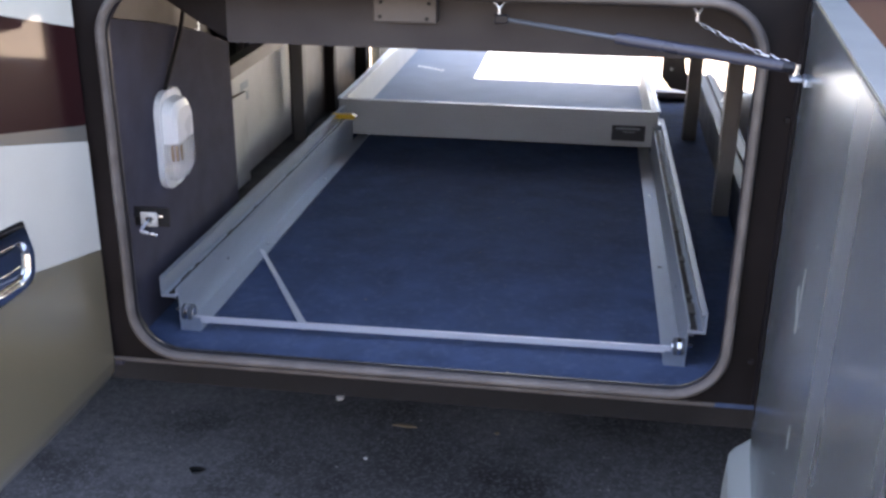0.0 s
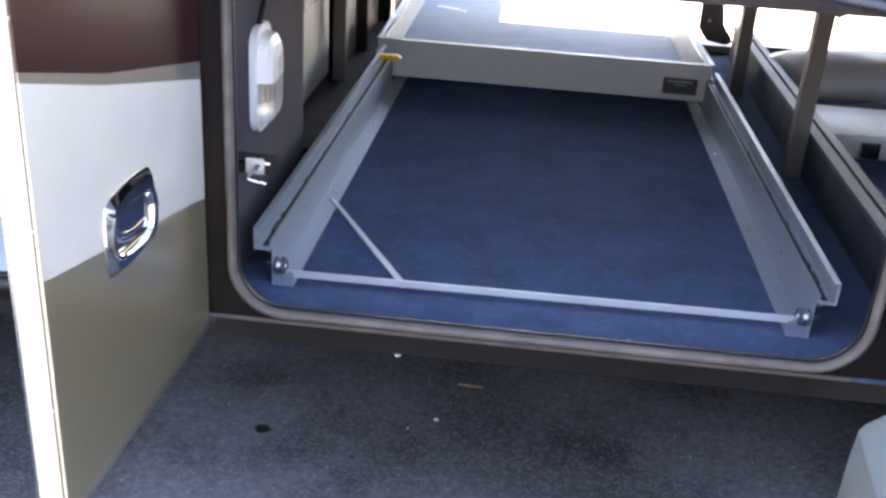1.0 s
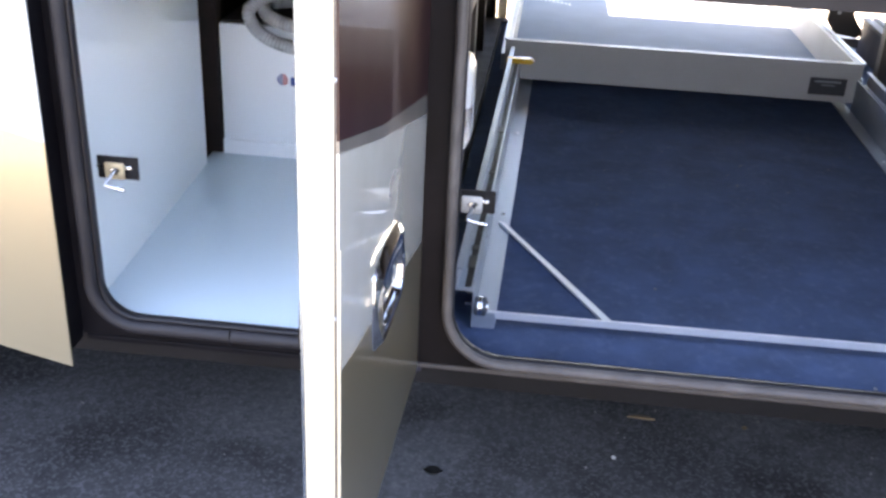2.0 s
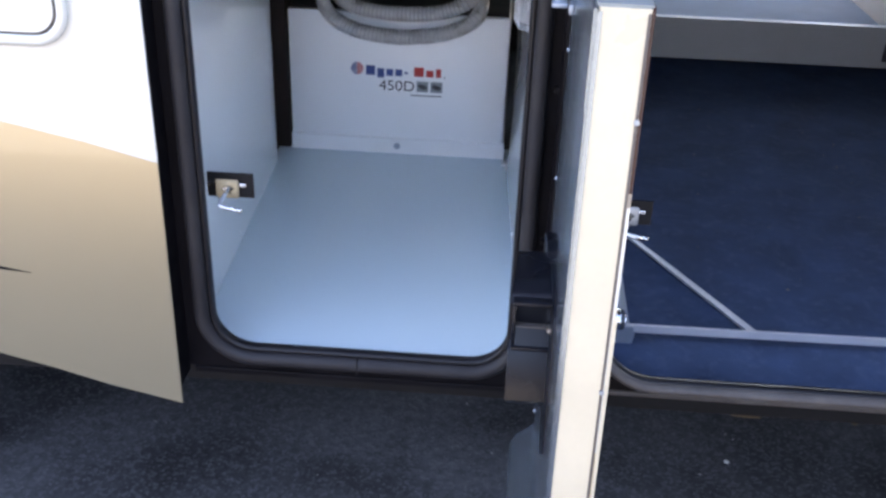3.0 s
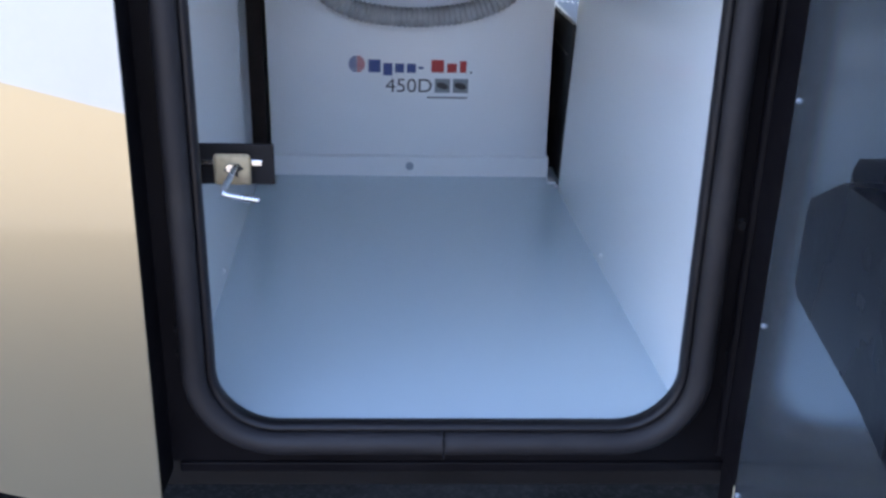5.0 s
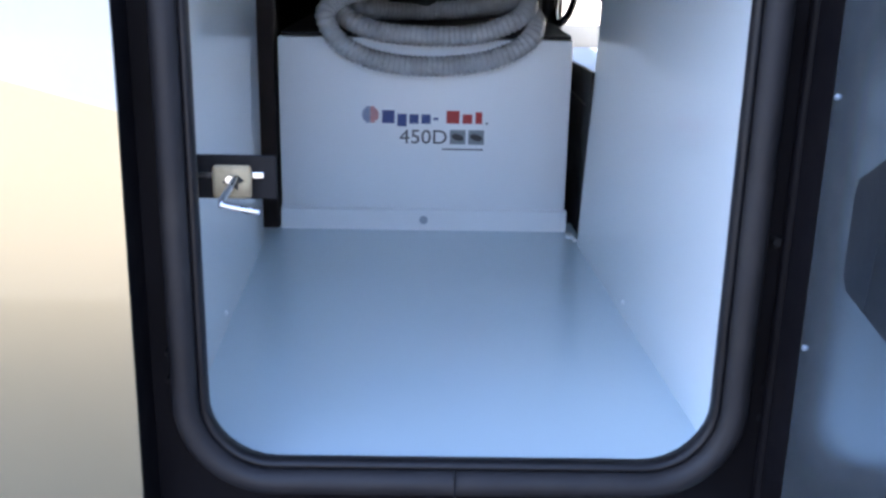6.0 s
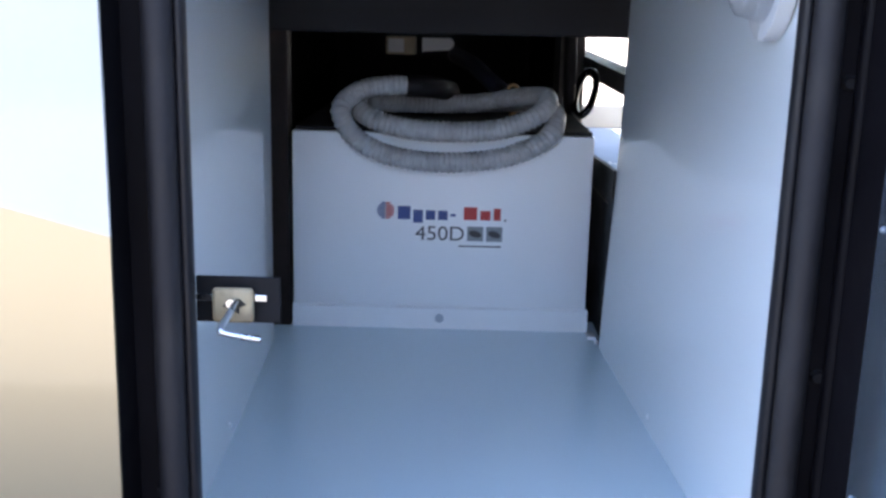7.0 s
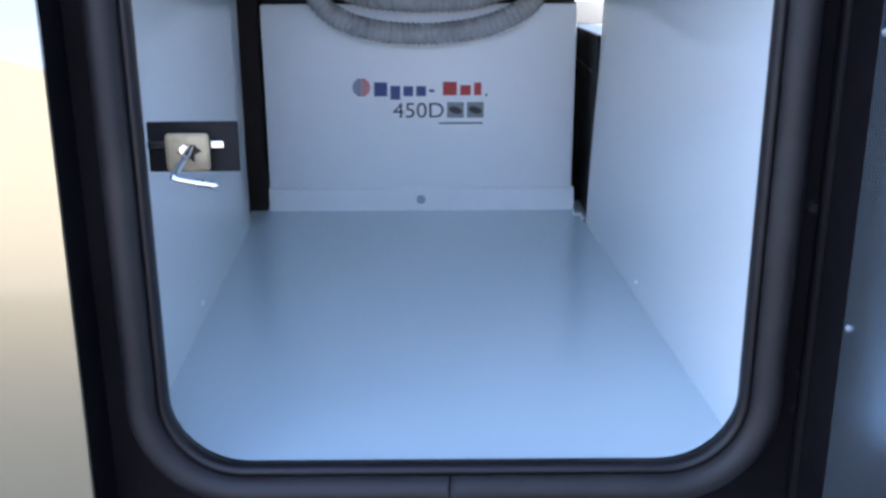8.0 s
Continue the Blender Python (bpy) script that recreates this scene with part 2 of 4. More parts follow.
def box(x0, x1, y0, y1, z0, z1, bevel=0.0, seg=2, bm=None):
    bm = bm or bmesh.new()
    r = bmesh.ops.create_cube(bm, size=1.0)
    for v in r["verts"]:
        v.co = ((x0 + x1) / 2 + v.co.x * (x1 - x0), (y0 + y1) / 2 + v.co.y * (y1 - y0), (z0 + z1) / 2 + v.co.z * (z1 - z0))
    if bevel:
        edges = list({e for v in r["verts"] for e in v.link_edges})
        bmesh.ops.bevel(bm, geom=edges, offset=bevel, segments=seg, affect="EDGES", profile=0.5)
    return bm


def cyl(a, b, r, n=16, r2=None, bm=None, bevel=0.0):
    bm = bm or bmesh.new()
    a, b = Vector(a), Vector(b)
    q = (b - a).to_track_quat("Z", "Y").to_matrix().to_4x4()
    m = Matrix.Translation((a + b) / 2) @ q
    res = bmesh.ops.create_cone(bm, cap_ends=True, segments=n, radius1=r, radius2=r if r2 is None else r2, depth=(b - a).length, matrix=m)
    if bevel:
        rim = [e for v in res["verts"] for e in v.link_edges if len(e.link_faces) == 2 and any(len(f.verts) > 4 for f in e.link_faces)]
        bmesh.ops.bevel(bm, geom=list(set(rim)), offset=bevel, segments=2, affect="EDGES")
    return bm


def sweep(points, section, closed=False, bm=None, up=(0, 0, 1), scales=None):
    """A section (list of (u, v)) carried along points without twisting."""
    bm = bm or bmesh.new()
    pts = [Vector(p) for p in points]
    n, m = len(pts), len(section)
    rings, ref = [], Vector(up)
    for i, p in enumerate(pts):
        before = pts[i - 1] if i or closed else p
        after = pts[(i + 1) % n] if i < n - 1 or closed else p
        t = (after - before).normalized()
        side = t.cross(ref)
        if side.length < 1e-4:
            side = t.orthogonal()
        side.normalize()
        ref = side.cross(t).normalized()
        k = scales[i] if scales else 1.0
        rings.append([bm.verts.new(p + side * u * k + ref * v * k) for u, v in section])
    for i in range(n if closed else n - 1):
        r0, r1 = rings[i], rings[(i + 1) % n]
        for j in range(m):
            bm.faces.new((r0[j], r0[(j + 1) % m], r1[(j + 1) % m], r1[j]))
    if not closed:
        bm.faces.new(rings[0][::-1])
        bm.faces.new(rings[-1])
    return bm


def circle(r, n=12, ry=None):
    return [(r * math.cos(2 * math.pi * i / n), (ry or r) * math.sin(2 * math.pi * i / n)) for i in range(n)]


def spline(ctrl, steps=12, closed=False):
    """Catmull-Rom through the control points."""
    P = [Vector(p) for p in ctrl]
    n, out = len(P), []
    for i in range(n if closed else n - 1):
        p0 = P[i - 1] if closed or i else P[0]
        p1, p2 = P[i], P[(i + 1) % n]
        p3 = P[(i + 2) % n] if closed or i + 2 < n else P[-1]
        for k in range(steps):
            t = k / steps
            out.append(0.5 * (2 * p1 + (p2 - p0) * t + (2 * p0 - 5 * p1 + 4 * p2 - p3) * t * t + (3 * p1 - p0 - 3 * p2 + p3) * t ** 3))
    if not closed:
        out.append(P[-1])
    return out


def round_rect(x0, x1, z0, z1, r, n=8):
    """Counter-clockwise outline in the x, z plane, starting at the right end of the lower edge."""
    out = []
    for cx, cz, a0 in ((x1 - r, z0 + r, -90), (x1 - r, z1 - r, 0), (x0 + r, z1 - r, 90), (x0 + r, z0 + r, 180)):
        for i in range(n + 1):
            a = radians(a0 + 90 * i / n)
            out.append((cx + r * math.cos(a), cz + r * math.sin(a)))
    return out


def ring_plate(outer, hole, y0, y1):
    """A plate between an outer rectangle and a rounded hole, from y0 to y1."""
    bm = bmesh.new()
    x0, x1, z0, z1 = outer
    n = len(hole) // 4
    out2 = []
    for corner_at in ((x1, z0), (x1, z1), (x0, z1), (x0, z0)):
        out2 += [corner_at] * n
    f, b = [], []
    for y, store in ((y0, f), (y1, b)):
        store.append([bm.verts.new((x, y, z)) for x, z in hole])
        corner = {}
        for p in out2:
            if p not in corner:
                corner[p] = bm.verts.new((p[0], y, p[1]))
        store.append([corner[p] for p in out2])
    m = len(hole)
    for store in (f, b):
        h, o = store
        for i in range(m):
            j = (i + 1) % m
            vs = [h[i], h[j], o[j], o[i]]
            vs = [v for k, v in enumerate(vs) if v not in vs[:k]]
            bm.faces.new(vs)
    for i in range(m):
        j = (i + 1) % m
        bm.faces.new((f[0][i], f[0][j], b[0][j], b[0][i]))
        if f[1][i] is not f[1][j]:
            bm.faces.new((f[1][i], f[1][j], b[1][j], b[1][i]))
    return bm


def prism(poly, axis, a, b, bm=None):
    """A polygon in the plane across axis, pushed from a to b. axis x: (y, z); y: (x, z); z: (x, y)."""
    bm = bm or bmesh.new()

    def at(p, d):
        return {"x": (d, p[0], p[1]), "y": (p[0], d, p[1]), "z": (p[0], p[1], d)}[axis]
    lo, hi = [bm.verts.new(at(p, a)) for p in poly], [bm.verts.new(at(p, b)) for p in poly]
    n = len(poly)
    bm.faces.new(lo)
    bm.faces.new(hi)
    for i in range(n):
        bm.faces.new((lo[i], lo[(i + 1) % n], hi[(i + 1) % n], hi[i]))
    return bm


def bevel_all(bm, offset, seg=2, angle=30):
    es = [e for e in bm.edges if len(e.link_faces) == 2 and e.calc_face_angle(0) > radians(angle)]
    bmesh.ops.bevel(bm, geom=es, offset=offset, segments=seg, affect="EDGES", profile=0.5)
    return bm


# ---- ground ----
def ground():
    bm = bmesh.new()
    bmesh.ops.create_grid(bm, x_segments=40, y_segments=40, size=400.0)
    ob = link("ground", bm, M_GROUND)
    tagged(ob, "dark worn asphalt with pale aggregate, in the coach's shade", "asphalt", kind="structure")


ground()
# Out of view: added to limit low light from behind the camera.
behind = link("wall_behind", box(-30, 30, -8.1, -7.9, 0, 3.2), M_UNSEENWALL)
tagged(behind, "unseen blue-grey wall behind the camera, added to shape the light", "wall", kind="structure")

M_CONCRETE = mat("pale_concrete", (0.40, 0.37, 0.32), 0.85, var=0.15, scale=0.8, fine=40.0, bump=0.1)
M_YARDLIT = mat("sun_paled_yard", (0.165, 0.165, 0.16), 0.9, var=0.06, scale=0.5, fine=4.0, bump=0.0)
# Starts at the coach's shadow edge; sunlight is partly put into the paler colour.
near_pave = link("pavement", box(-60, 60, -7.89, -0.10, -0.02, 0.010), M_YARDLIT)
tagged(near_pave, "yard ground coloured paler from the edge of the coach's shade", "pavement", kind="structure")
far_pave = link("pavement", box(-60, 60, 4.9, 90, -0.02, 0.03), M_CONCRETE)
tagged(far_pave, "pale sunlit concrete on the far side of the coach", "pavement", kind="structure")

# ---- the coach's shell ----
SKIN, FACE, BACK = 1.70, 1.75, 1.758      # outer skin, bay frame plate front and back
FAR = 4.25
A_HOLE = (-0.873, 0.206, 0.487, 1.160, 0.085)
B_HOLE = (-1.452, -1.010, 0.500, 1.160, 0.060)
wall_front = thing("wall_front", "coach side wall with dark bay frames and white, tan and maroon paint", "coach wall", kind="structure")


def frames():
    part("bay_frame", ring_plate((-0.952, 0.300, 0.463, 1.26), round_rect(*A_HOLE), FACE, BACK), M_FRAMEDUST, wall_front, "dusty dark painted frame of the carpeted bay")
    part("bay_frame", ring_plate((-1.56, -0.953, 0.457, 1.26), round_rect(*B_HOLE), FACE, BACK), M_FRAME, wall_front, "dark painted frame of the white-lined bay")
    part("sill_lip", bevel_all(box(-0.952, 0.205, FACE - 0.003, BACK + 0.012, 0.4545, 0.4625), 0.002), M_SEALDUST, wall_front, "dusty folded lower lip of the frame")
    part("sill_lip", bevel_all(box(-1.490, -0.953, FACE - 0.003, BACK + 0.012, 0.446, 0.4565), 0.002), M_FRAME, wall_front, "dark folded lower lip of the frame")
    for (x0, x1, z0, z1, r), m, d, br in ((A_HOLE, M_SEALDUST, 0.0070, 0.0085), (B_HOLE, M_SEALGREY, 0.0150, 0.0115)):
        path = [(x, FACE - 0.011, z) for x, z in round_rect(x0 - d, x1 + d, z0 - d, z1 + d, r + d, 12)]
        bulb = [(br * math.cos(a), 0.0125 * math.sin(a)) for a in [2 * math.pi * i / 14 for i in range(14)]]
        part("door_seal", sweep(path, bulb, closed=True, up=(0, 1, 0)), m, wall_front, "hollow rubber bulb seal round the opening", smooth=True)
        # the seal's flat inner lip, gripping the sheet edge
        path = [(x, FACE - 0.004, z) for x, z in round_rect(x0 - 0.0005, x1 + 0.0005, z0 - 0.0005, z1 + 0.0005, r, 12)]
        lip = [(0.0045 * math.cos(a), 0.0085 * math.sin(a)) for a in [2 * math.pi * i / 10 for i in range(10)]]
        part("seal_lip", sweep(path, lip, closed=True, up=(0, 1, 0)), M_SEAL, wall_front, "black inner lip of the seal", smooth=True)

    part("seal_joint", bevel_all(box(-1.2360, -1.2340, FACE - 0.0239, FACE - 0.0005, 0.4730, 0.4975), 0.001, 1), M_SEAL, wall_front, "butt joint of the seal")


frames()


def skins():
    t = SKIN + 0.004
    E = -1.4945
    tan = [(E - 0.003, 0.420), (E, 0.815), (-1.59, 0.840), (-1.695, 0.862), (-2.0, 0.925), (-2.6, 1.01), (-6, 1.2), (-6, 0.62), (-2.3, 0.62), (-1.765, 0.489), (-1.686, 0.469), (-1.605, 0.445)]
    white = [(E, 0.815), (E, 1.052), (-1.70, 1.100), (-2.2, 1.21), (-3.0, 1.40), (-6, 1.9), (-6, 1.2), (-2.6, 1.01), (-2.0, 0.925), (-1.695, 0.862), (-1.59, 0.840)]
    gold = [(E, 1.052), (E, 1.066), (-1.70, 1.116), (-2.2, 1.234), (-3.0, 1.44), (-6, 1.97), (-6, 1.9), (-3.0, 1.40), (-2.2, 1.21), (-1.70, 1.100)]
    top = [(E, 1.066), (E, 1.262), (0.316, 1.262), (0.316, 0.46), (0.95, 0.46), (0.95, 1.2), (1.6, 1.2), (1.6, 0.46), (8, 0.46), (8, 3.55), (-6, 3.55), (-6, 1.97), (-3.0, 1.44), (-2.2, 1.234), (-1.70, 1.116)]
    part("skin_panel", prism(tan, "y", SKIN, t), M_TAN, wall_front, "tan metallic lower skin")
    part("skin_panel", prism(white, "y", SKIN, t), M_WHITE, wall_front, "glossy white skin")
    part("skin_panel", prism(gold, "y", SKIN, t), M_GOLD, wall_front, "bronze stripe on the skin")
    part("skin_panel", prism(top, "y", SKIN, t), M_MAROON, wall_front, "maroon upper skin")
    # the pointed end of a dark painted stripe
    tip = [(-1.696, 0.6365), (-1.74, 0.6445), (-1.80, 0.652), (-2.1, 0.68), (-2.1, 0.655), (-1.80, 0.643), (-1.74, 0.640)]
    part("stripe", prism([(a, b - 0.004) for a, b in tip], "y", SKIN - 0.001, SKIN + 0.002), M_FRAME, wall_front, "dark pointed paint stripe")
    # return of the skin to the frame
    part("skin_return", box(-1.56, -1.4965, t, FACE - 0.002, 0.45, 1.26), M_FRAME, wall_front)


skins()


def shell():
    def slab(name, label, bounds, m):
        ob = link(name, box(*bounds), m)
        return tagged(ob, label, name.split("_")[0], kind="structure")
    slab("roof", "white coach roof", (-6, 8, SKIN, FAR + 0.04, 3.55, 3.6), M_WHITE)
    slab("wall_left", "coach end wall", (-6.05, -6, SKIN, FAR + 0.04, 0.5, 3.6), M_WHITE)
    slab("wall_right", "coach end wall", (8, 8.05, SKIN, FAR + 0.04, 0.5, 3.6), M_WHITE)
    far = thing("wall_far", "far side wall of the coach with an open bay", "coach wall", kind="structure")
    part("skin_panel", box(-6, -0.955, FAR, FAR + 0.04, 0.45, 3.55), M_WHITE, far)
    part("skin_panel", box(1.65, 8, FAR, FAR + 0.04, 0.45, 3.55), M_WHITE, far)
    part("skin_panel", box(-0.955, 1.65, FAR, FAR + 0.04, 1.17, 3.55), M_WHITE, far)
    part("sill", box(0.21, 0.405, FAR - 0.05, FAR + 0.03, 0.467, 0.497, 0.004), M_BEIGE, far, "raised beige end of the far sill")
    part("sill", box(0.46, 1.65, FAR - 0.012, FAR + 0.03, 0.467, 0.499, 0.006), M_SEAL, far, "rubber seal on the far sill")
    part("sill", box(-0.955, 1.65, FAR - 0.02, FAR + 0.04, 0.38, 0.466, 0.01), M_SEAL, far, "dark sill of the far opening")
    # Black sheet over the white wall, added so its inner side stays dark.
    part("inner_shade_sheet", box(-5.9, -0.96, FAR - 0.03, FAR - 0.003, 0.45, 1.165), M_MATT, far, "black sheet standing in for shade on the far wall")
    part("skirt", box(-6, -1.0, FAR, FAR + 0.03, 0.14, 0.45), M_TAN, far, "tan skirt")
    part("skirt", box(1.65, 8, FAR, FAR + 0.03, 0.14, 0.45), M_TAN, far, "tan skirt")
    # Hidden blocker down to the ground, darkens the asphalt under the coach.
    slab("wall_chassis", "unseen dark wall under the coach, added to block light", (-5.9, 7.9, 2.60, 2.80, 0.0, 0.351), M_MATT)
    # Two more hidden blockers close the sides against light.
    slab("wall_mudguard", "unseen dark panel added to block side light under the coach", (-2.42, -2.39, 1.80, 2.60, 0.0, 0.448), M_MATT)
    slab("wall_mudguard", "unseen dark panel added to block side light under the coach", (0.62, 0.65, 1.80, 2.60, 0.0, 0.448), M_MATT)
    # unseen slide-out room on the far side, over the bays, sized to shade the tray
    slab("wall_slide_out", "unseen slide-out room, added to set the sun's edge on the tray", (-3, 6, FAR + 0.04, FAR + 0.456, 1.25, 3.3), M_WHITE)
    slab("ceiling_bays", "dark underside of the coach floor above the bays", (-5.9, 7.9, BACK, FAR, 1.17, 1.22), M_HEADER)
    slab("floor_chassis", "dark underside of the coach", (-5.9, 7.9, BACK + 0.10, FAR - 0.035, 0.352, 0.4485), M_MATT)


shell()


def bay_surfaces():
    def slab(name, bm, m, label, cat):
        return tagged(link(name, bm, m), label, cat, kind="structure")
    slab("floor_carpet", box(-0.925, 0.440, BACK + 0.001, FAR - 0.02, 0.449, 0.458), M_CARPET, "dark blue carpet on the bay floor", "carpet")
    bm = prism([(BACK, 0.44), (2.475, 0.44), (2.475, 0.945), (2.30, 1.0), (2.05, 1.055), (BACK, 1.11)], "x", -0.955, -0.92)
    slab("wall_carpet", bevel_all(bm, 0.004), M_CARPETWALL, "side wall of the bay covered in grey-blue carpet", "wall")
    bm = prism([(BACK, 1.112), (2.05, 1.057), (2.30, 1.002), (2.30, 1.169), (BACK, 1.169)], "x", -0.955, -0.925)
    slab("wall_upper", bm, M_HEADER, "dark brown panel above the carpeted side wall", "wall")
    # divider to the next compartment, low, with a metal edge
    def dx(y):
        return 0.366 + 0.022 * (y - 3.1)
    ya, yb = BACK + 0.012, 4.16

    def strip(lo, hi, z0, z1):
        return prism([(dx(ya) + lo, ya), (dx(ya) + hi, ya), (dx(yb) + hi, yb), (dx(yb) + lo, yb)], "z", z0, z1)
    slab("wall_divider", strip(0.0, 0.07, 0.4585, 0.576), M_DIVIDER, "low blue-grey sheet divider between two bays", "divider")
    slab("trim_divider", bevel_all(strip(-0.004, 0.024, 0.576, 0.588), 0.003), M_DULL, "metal edge strip on the low divider", "trim")
    slab("trim_divider", bevel_all(strip(0.034, 0.056, 0.576, 0.588), 0.003), M_DULL, "second metal edge strip on the low divider", "trim")
    slab("trim_groove", strip(0.0242, 0.0338, 0.576, 0.579), M_MATT, "dark groove between the two strips", "trim")
    slab("floor_next", box(0.441, 1.65, BACK + 0.01, FAR - 0.02, 0.449, 0.456), M_CARPET, "blue carpet in the next compartment", "carpet")
    slab("wall_next", box(1.65, 1.68, BACK, FAR, 0.449, 1.17), M_CARPETWALL, "far wall of the next compartment", "wall")
    # white-lined bay
    liner_floor = slab("floor_liner", box(-1.535, -0.985, BACK + 0.001, 2.62, 0.455, 0.483), M_LINERFLOOR, "pale grey smooth lining on the bay floor", "floor")
    part("sealant_bead", box(-1.037, -1.023, 2.522, 2.552, 0.4832, 0.4880, 0.002), M_LINER, liner_floor, "small white bead of sealant", smooth=40)
    # the right-hand lining leans outwards at its inner end
    wr, levels = bmesh.new(), []
    for z, xb in ((0.465, -1.0245), (0.55, -1.0213), (0.64, -1.0172), (0.73, -1.0130), (0.82, -1.0102), (0.92, -1.0082), (1.03, -1.0068), (1.169, -1.0055)):
        levels.append([wr.verts.new(p) for p in ((-0.990, BACK, z), (xb, 2.486, z), (xb + 0.012, 2.486, z), (-0.975, BACK, z))])
    for r0, r1 in zip(levels, levels[1:]):
        for i in range(4):
            wr.faces.new((r0[i], r0[(i + 1) % 4], r1[(i + 1) % 4], r1[i]))
    wr.faces.new(levels[0])
    wr.faces.new(levels[-1])
    tagged(link("wall_liner", wr, M_LINER, smooth=30), "glossy white side wall of the bay", "wall", kind="structure")
    wl = prism([(-1.492, BACK), (-1.523, 2.488), (-1.537, 2.488), (-1.507, BACK)], "z", 0.465, 1.169)
    slab("wall_liner", wl, M_LINER, "glossy white side wall of the bay", "wall")
    slab("floor_back", box(-1.60, -0.93, 2.622, FAR - 0.031, 0.449, 0.480), M_MATT, "dark steel floor under the heater", "floor")
    slab("wall_dark", box(-1.66, -1.62, BACK, FAR - 0.031, 0.449, 1.17), M_MATT, "dark inner side of the bay", "wall")


bay_surfaces()


gap_panel = link("wall_gap", prism([(2.49, 0.484), (2.49, 0.756), (2.58, 0.753), (2.83, 0.744), (2.83, 0.484)], "x", -1.016, -1.009), M_MATT)
tagged(gap_panel, "black panel closing the gap beside the heater", "panel", kind="structure")
part("seam", box(-1.0172, -1.0162, 2.53, 2.825, 0.6995, 0.7020), M_POST, gap_panel, "pale folded seam")


# Added sheet: passes for the heater's side and hides the black gap panel.
tagged(link("wall_gap_lining", prism([(2.492, 0.486), (2.492, 0.754), (2.58, 0.751), (2.828, 0.742), (2.828, 0.486)], "x", -1.0088, -1.0070), M_HEATERSIDE), "added sheet continuing the heater's side in dirty, darkened enamel", "panel", kind="structure")


def headers():
    h = thing("header_beam", "dark brown steel beam across the top of the bay", "beam", kind="structure")
    bm = prism([(1.86, 1.056), (1.865, 1.169), (1.925, 1.169), (1.925, 1.056)], "x", -0.70, 0.425)
    part("beam", bevel_all(bm, 0.004), M_HEADER, h)
    bm = prism([(-0.70, 1.06), (-0.70, 1.169), (-0.915, 1.169), (-0.82, 1.13), (-0.75, 1.085)], "y", 1.87, 1.90)
    part("gusset", bm, M_FRAMEDUST, h)
    plate = thing("cover_plate", "small beige steel cover plate with four screws on the beam", "cover plate")
    part("plate", box(-0.428, -0.318, 1.835, 1.862, 1.104, 1.150, 0.003), M_PLATE, plate)
    for x, z in ((-0.416, 1.114), (-0.414, 1.139), (-0.335, 1.112), (-0.331, 1.138)):
        part("screw", cyl((x, 1.836, z), (x, 1.8325, z), 0.0034, 10), M_MATT, plate, "dark screw head")
    hb = link("header_rear", bevel_all(box(-1.536, -1.0, 2.50, 2.55, 0.948, 1.169), 0.003), M_MATT)
    tagged(hb, "black steel cross beam above the heater", "beam", kind="structure")


headers()


# ---- doors ----
def gas_strut(a, b, label):
    a, b = Vector(a), Vector(b)
    st = thing("gas_strut", label, "gas strut", "door struts", at=a)
    d = b - a
    part("rod", cyl((0, 0, 0), d * 0.47, 0.0036), M_DULL, st, "bright steel rod", smooth=40)
    part("cylinder", cyl(d * 0.42, d * 0.97, 0.0088, 20, bevel=0.002), M_STRUT, st, "dark blue-black cylinder", smooth=40)
    part("socket", box(-0.012, 0.012, -0.008, 0.008, -0.008, 0.008, 0.003), M_BLACK, st)
    part("socket", cyl(d * 0.96, d, 0.008, 12), M_BLACK, st)
    return st


def chain(a, b, sag, n, label):
    ch = thing("chain", label, "chain", "door chains", at=a)
    a, b = Vector(a), Vector(b)
    pts = []
    for i in range(n + 1):
        t = i / n
        p = (b - a) * t
        p.z -= sag * 4 * t * (1 - t)
        pts.append(p)
    shape = [Vector((0.0078 * math.cos(2 * math.pi * k / 12), 0.0031 * math.sin(2 * math.pi * k / 12), 0)) for k in range(12)]
    bm0 = sweep(shape, circle(0.0010, 6), closed=True)
    me = None
    for i in range(n):
        d = pts[i + 1] - pts[i]
        q = d.to_track_quat("X", "Z").to_matrix().to_4x4() @ Matrix.Rotation(radians(90 * (i % 2)), 4, "X")
        if me is None:
            ob = part("chain_link", bm0, M_ZINC, ch, smooth=True)
            me = ob.data
        else:
            ob = new("chain_link", me)
            ob.parent = ch
        ob.matrix_basis = Matrix.Translation((pts[i] + pts[i + 1]) / 2) @ q
    return ch


def clip(x, z):
    c = thing("hanger_clip", "bright Y-shaped steel clip under the frame", "clip", "frame clips", at=(x, FACE + 0.035, z))
    bm = bmesh.new()
    cyl((-0.010, 0, 0.014), (0, 0, 0), 0.0025, 8, bm=bm)
    cyl((0.010, 0, 0.014), (0, 0, 0), 0.0025, 8, bm=bm)
    cyl((0, 0, 0.001), (0, 0, -0.012), 0.003, 8, bm=bm)
    part("prongs", bm, M_ZINC, c, smooth=40)
    part("plate", box(-0.012, 0.012, -0.004, 0.004, 0.012, 0.018, 0.001), M_ZINC, c)


